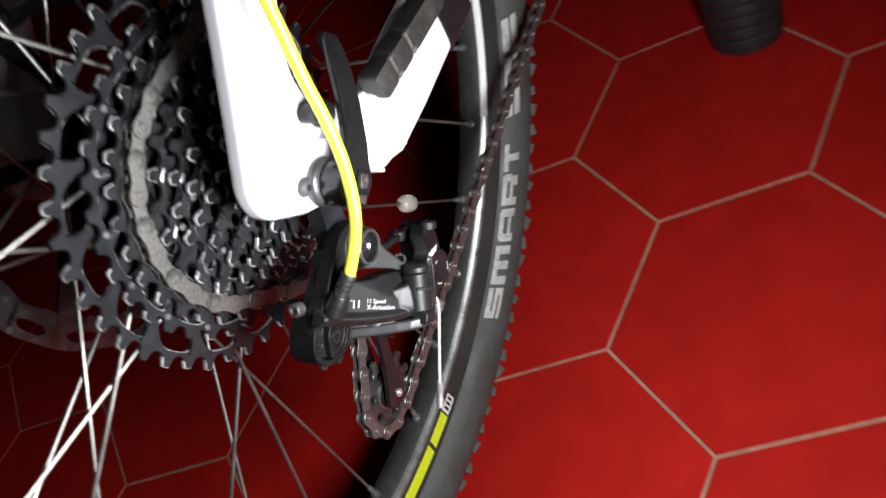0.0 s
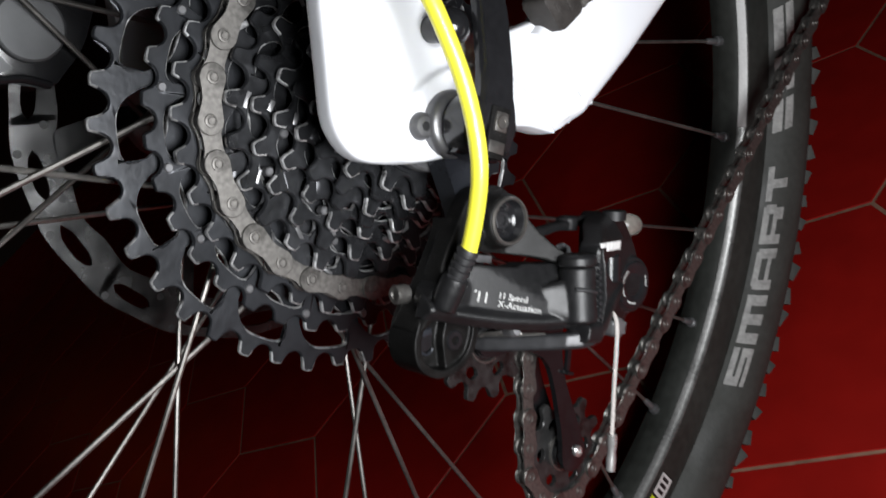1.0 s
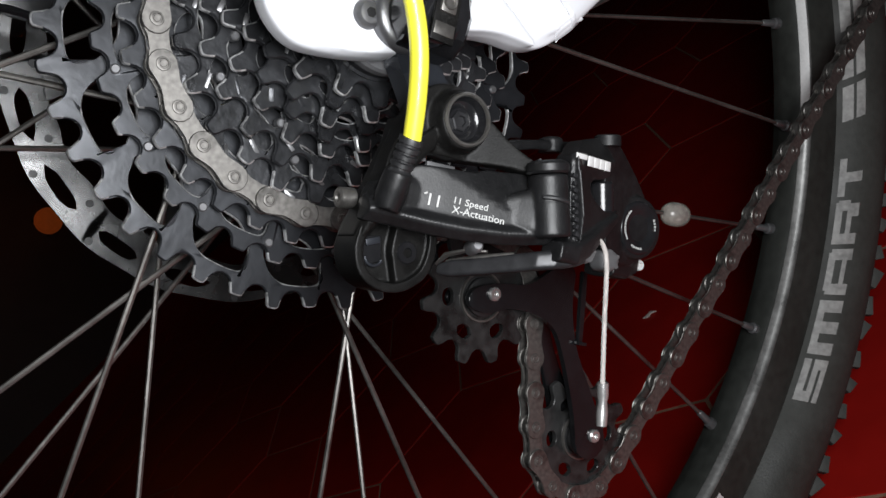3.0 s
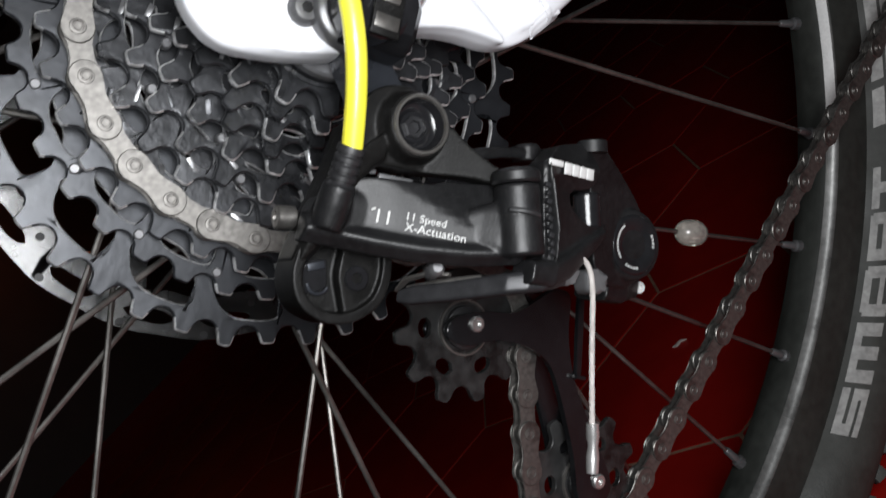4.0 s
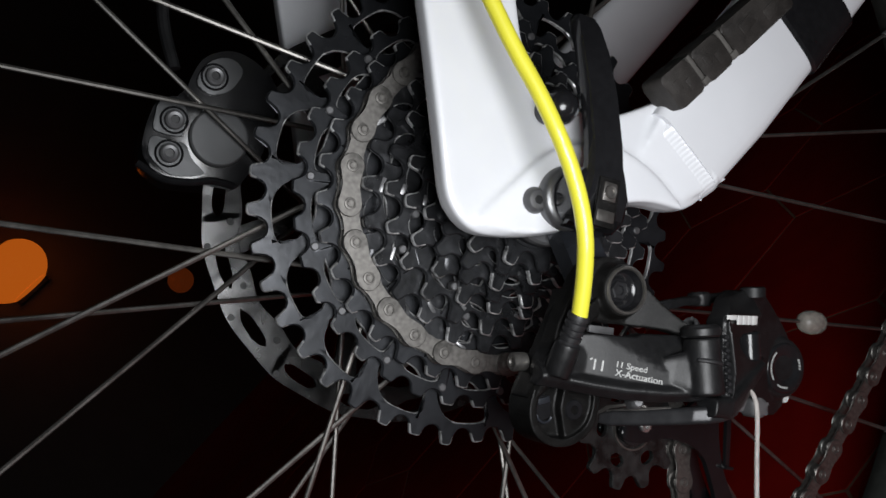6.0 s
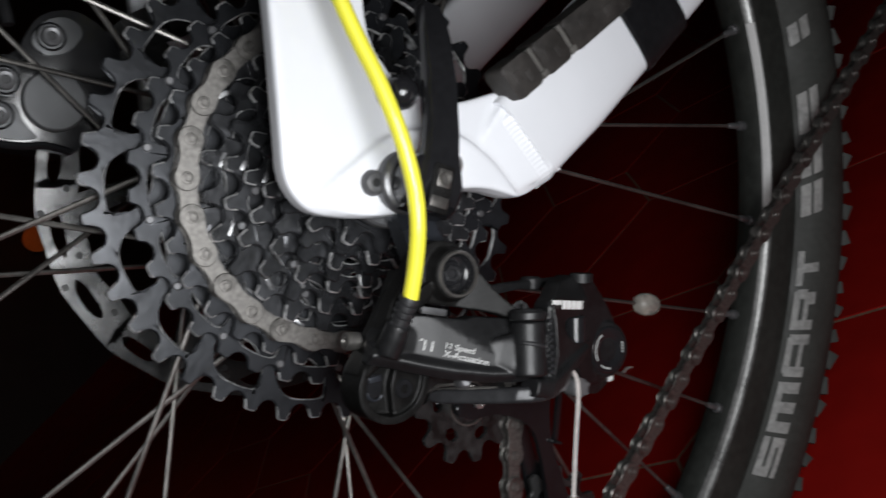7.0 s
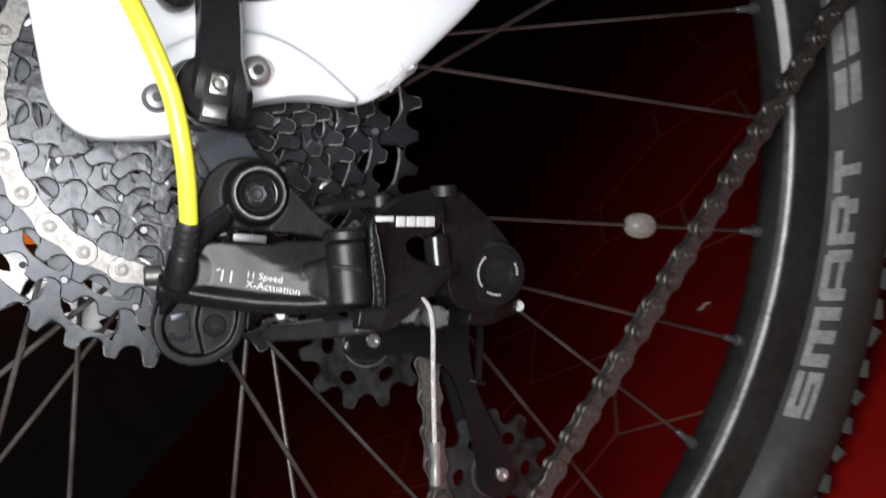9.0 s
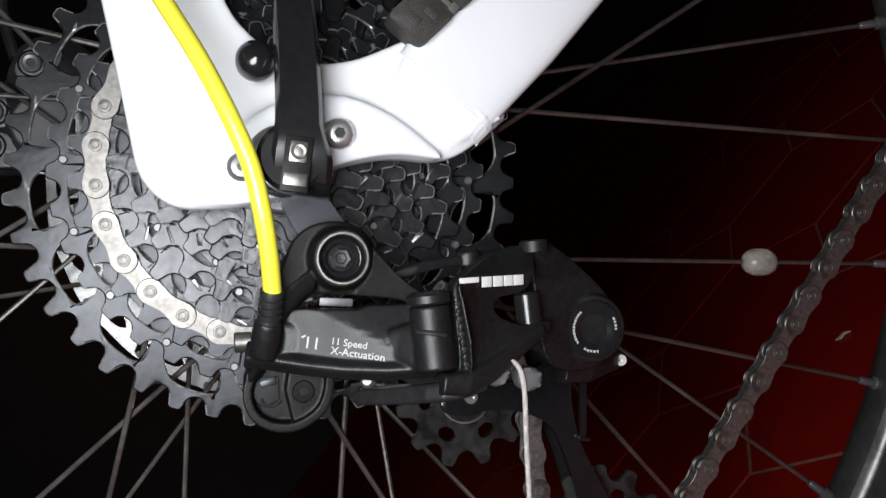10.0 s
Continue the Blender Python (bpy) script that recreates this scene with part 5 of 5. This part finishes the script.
# cable clamp: two rounded steel cheeks
for name, pts in (("cable_clamp", [(61.2, -56.9, 2), (64.2, -53.8, 2), (68, -52.2, 2), (68.6, -55.6, 2), (65.0, -58.8, 2)]), ("clamp_plate", [(70.4, -52.8, 2), (76.0, -51.6, 2), (79.0, -55.0, 2), (76.2, -59.0, 2), (71.6, -58.4, 2)])):
    bm = bmesh.new()
    prism(bm, rounded(pts, 2, 4), -61.5, -55, 1.6, 4)
    part(name, bm, GREY, derailleur, "grey steel cable clamp", smooth=60, soft=True)

# cage: two plates that hold the pulleys
def cage_plate(y0, y1, name):
    bm = bmesh.new()
    prism(bm, rounded([(62.5, -71, 4), (65.5, -67.5, 4), (75, -64.3, 4), (88, -63, 5), (97, -55.5, 6), (101, -52, 4), (108.5, -52, 4), (109.0, -66, 6), (114, -81, 8), (129, -102, 7), (137.5, -114, 7), (133, -122, 7), (123, -121, 7), (119, -106, 6), (109.5, -86, 8), (103, -75.5, 6), (92, -72, 6), (80.5, -72.2, 6), (72, -76, 5), (64, -75, 4)], 4, 5), y0, y1, 0.6, 2)
    return part(name, bm, BLACK_CLEAN, derailleur, "black pulley cage plate")


cage = cage_plate(-8.2, -5.6, "cage_plate")
cage_plate(5.6, 7.6, "cage_plate")
for c, y in ((UP, -9.6), (LOW, -9.8)):
    bm = bmesh.new()
    turned(bm, [(0, y + 1.0), (1.0, y + 1.0), (1.1, y), (2.0, y), (2.5, y + 0.5), (2.5, y + 3), (0, y + 3)], (c.x, 0, c.y + 1.4), seg=20)
    part("pulley_bolt", bm, SILVER, cage, "bright steel pulley bolt")
# narrow guide tab with a turned foot beside the front plate
bm = bmesh.new()
prism(bm, rounded([(110.6, -53, 1), (113.2, -53, 1), (114.6, -66, 2), (116.2, -79, 1), (114.0, -80, 1), (112.4, -67, 2)], 1, 3), -9.4, -7.6, 0.4, 2)
slab(bm, (115.0, -9.6, -79.6), (4.2, 2.6, 1.4), bevel=0.4)
part("guide_tab", bm, BLACK_CLEAN, cage, "narrow black guide tab")
for c in (UP, LOW):
    bm = bmesh.new()
    ring_plate(bm, 11, -1.1, 1.1, 5, (6, 14.0, 2.3, 0.42, 20), phase=17, per=16, chamfer=0.3, tip=0.7)
    for v in bm.verts:
        v.co += Vector((c.x, 0, c.y))
    pulley = part("jockey_wheel", bm, PULLEY, derailleur, "black toothed jockey wheel")
    bm = bmesh.new()
    turned(bm, [(0, -3.0), (6.4, -3.0), (7.0, -2.6), (7.0, 2.8), (0, 2.8)], (c.x, 0, c.y), seg=32)
    part("bearing_cover", bm, BLACK_PLASTIC, pulley, "black bearing cover")
    bm = bmesh.new()
    turned(bm, [(8.2, -1.6), (8.4, -2.0), (9.0, -2.0), (9.2, -1.6), (9.2, -1.0), (8.2, -1.0)], (c.x, 0, c.y), seg=40, closed=True)
    part("dust_ring", bm, STEEL, pulley, "worn steel dust ring")

# -- a torn scrap on the tiles beside the wheel --
scrap = thing("scrap", "small pale torn scrap lying on red tiles", "litter", pose(0.2, 0.288, 0.0, 0, 0, -40))
bm = bmesh.new()
prism(bm, rounded([(-7, -1.2, 0.6), (-2.5, -2.6, 0.8), (2, -1.6, 0.8), (7.5, -2.2, 0.5), (5, 0.8, 0.8), (1.5, 2.6, 0.8), (-3, 1.6, 0.8)], 0.6, 3), 0, 0.7, 0.2, 1)
for v in bm.verts:
    x, y, z = v.co
    v.co = Vector((x * 0.9, z * 0.9, y + 0.4 * (1 + math.sin(0.8 * x))))
part("flake", bm, SCRAP, scrap)

# -- a ribbed rubber foot on the floor past the wheel --
foot = thing("furniture_foot", "ribbed black rubber foot standing on red tiles", "foot", pose(0.408, -0.073, 0.0, 0, 12, 0))
bm = bmesh.new()
prof = [(0, 0.0), (27, 0.0), (29.5, 2)]
for k in range(9):
    z, r = 6 + 11 * k, 30.0 + 1.0 * k
    prof += [(r, z), (r + 0.6, z + 3), (r + 0.6, z + 7), (r - 0.9, z + 8.5)]
prof += [(37, 108), (0, 108)]
turned(bm, prof, (0, 0, 0), (0, 0, 1), seg=28)
part("cap", bm, BLACK_PLASTIC, foot)

# ---- floor tiles: the nearest as pieces, the rest as one sheet ----
def tile_mesh(bm, at=(0, 0)):
    top, low = TILE_SIDE - 0.0022, TILE_SIDE - 0.0015
    ang = [math.atan2(TILE_D[0].y, TILE_D[0].x) + radians(60 * k) for k in range(6)]
    rings = []
    for r, z in ((low, -0.006), (low, -0.0007), (top, 0.0)):
        rings.append([bm.verts.new((at[0] + r * math.cos(a), at[1] + r * math.sin(a), z)) for a in ang])
    for u, v in zip(rings, rings[1:]):
        for k in range(6):
            bm.faces.new((u[k - 1], u[k], v[k], v[k - 1]))
    bm.faces.new(rings[-1])


A1, A2 = TILE_D[0] - TILE_D[2], TILE_D[1] - TILE_D[2]
centres = []
for i in range(-30, 31):
    for j in range(-30, 31):
        c = TILE_O - TILE_D[2] + A1 * i + A2 * j
        if x0 - 0.05 < c.x < x1 + 0.05 and y0 - 0.05 < c.y < y1 + 0.05:
            centres.append(c)
centres.sort(key=lambda c: (c - Vector((0.35, 0.25, 0))).length)
tile = None
rest = bmesh.new()
rnd = random.Random(3)
for n, c in enumerate(centres):
    if n < 280:
        m = Matrix.Translation((c.x, c.y, rnd.uniform(-0.0003, 0.0003))) @ pose(0, 0, 0, rnd.uniform(-0.1, 0.1), rnd.uniform(-0.1, 0.1), 0)
        if tile is None:
            bm = bmesh.new()
            tile_mesh(bm)
            tile = part("tile", bm, RED_TILE, floor, unit=1, smooth=20)
            tile.matrix_basis = m
        else:
            share("tile", tile, floor, m)
    else:
        tile_mesh(rest, (c.x, c.y))
tagged(part("far_tiles", rest, RED_TILE, floor, unit=1, smooth=20), kind="stuff")
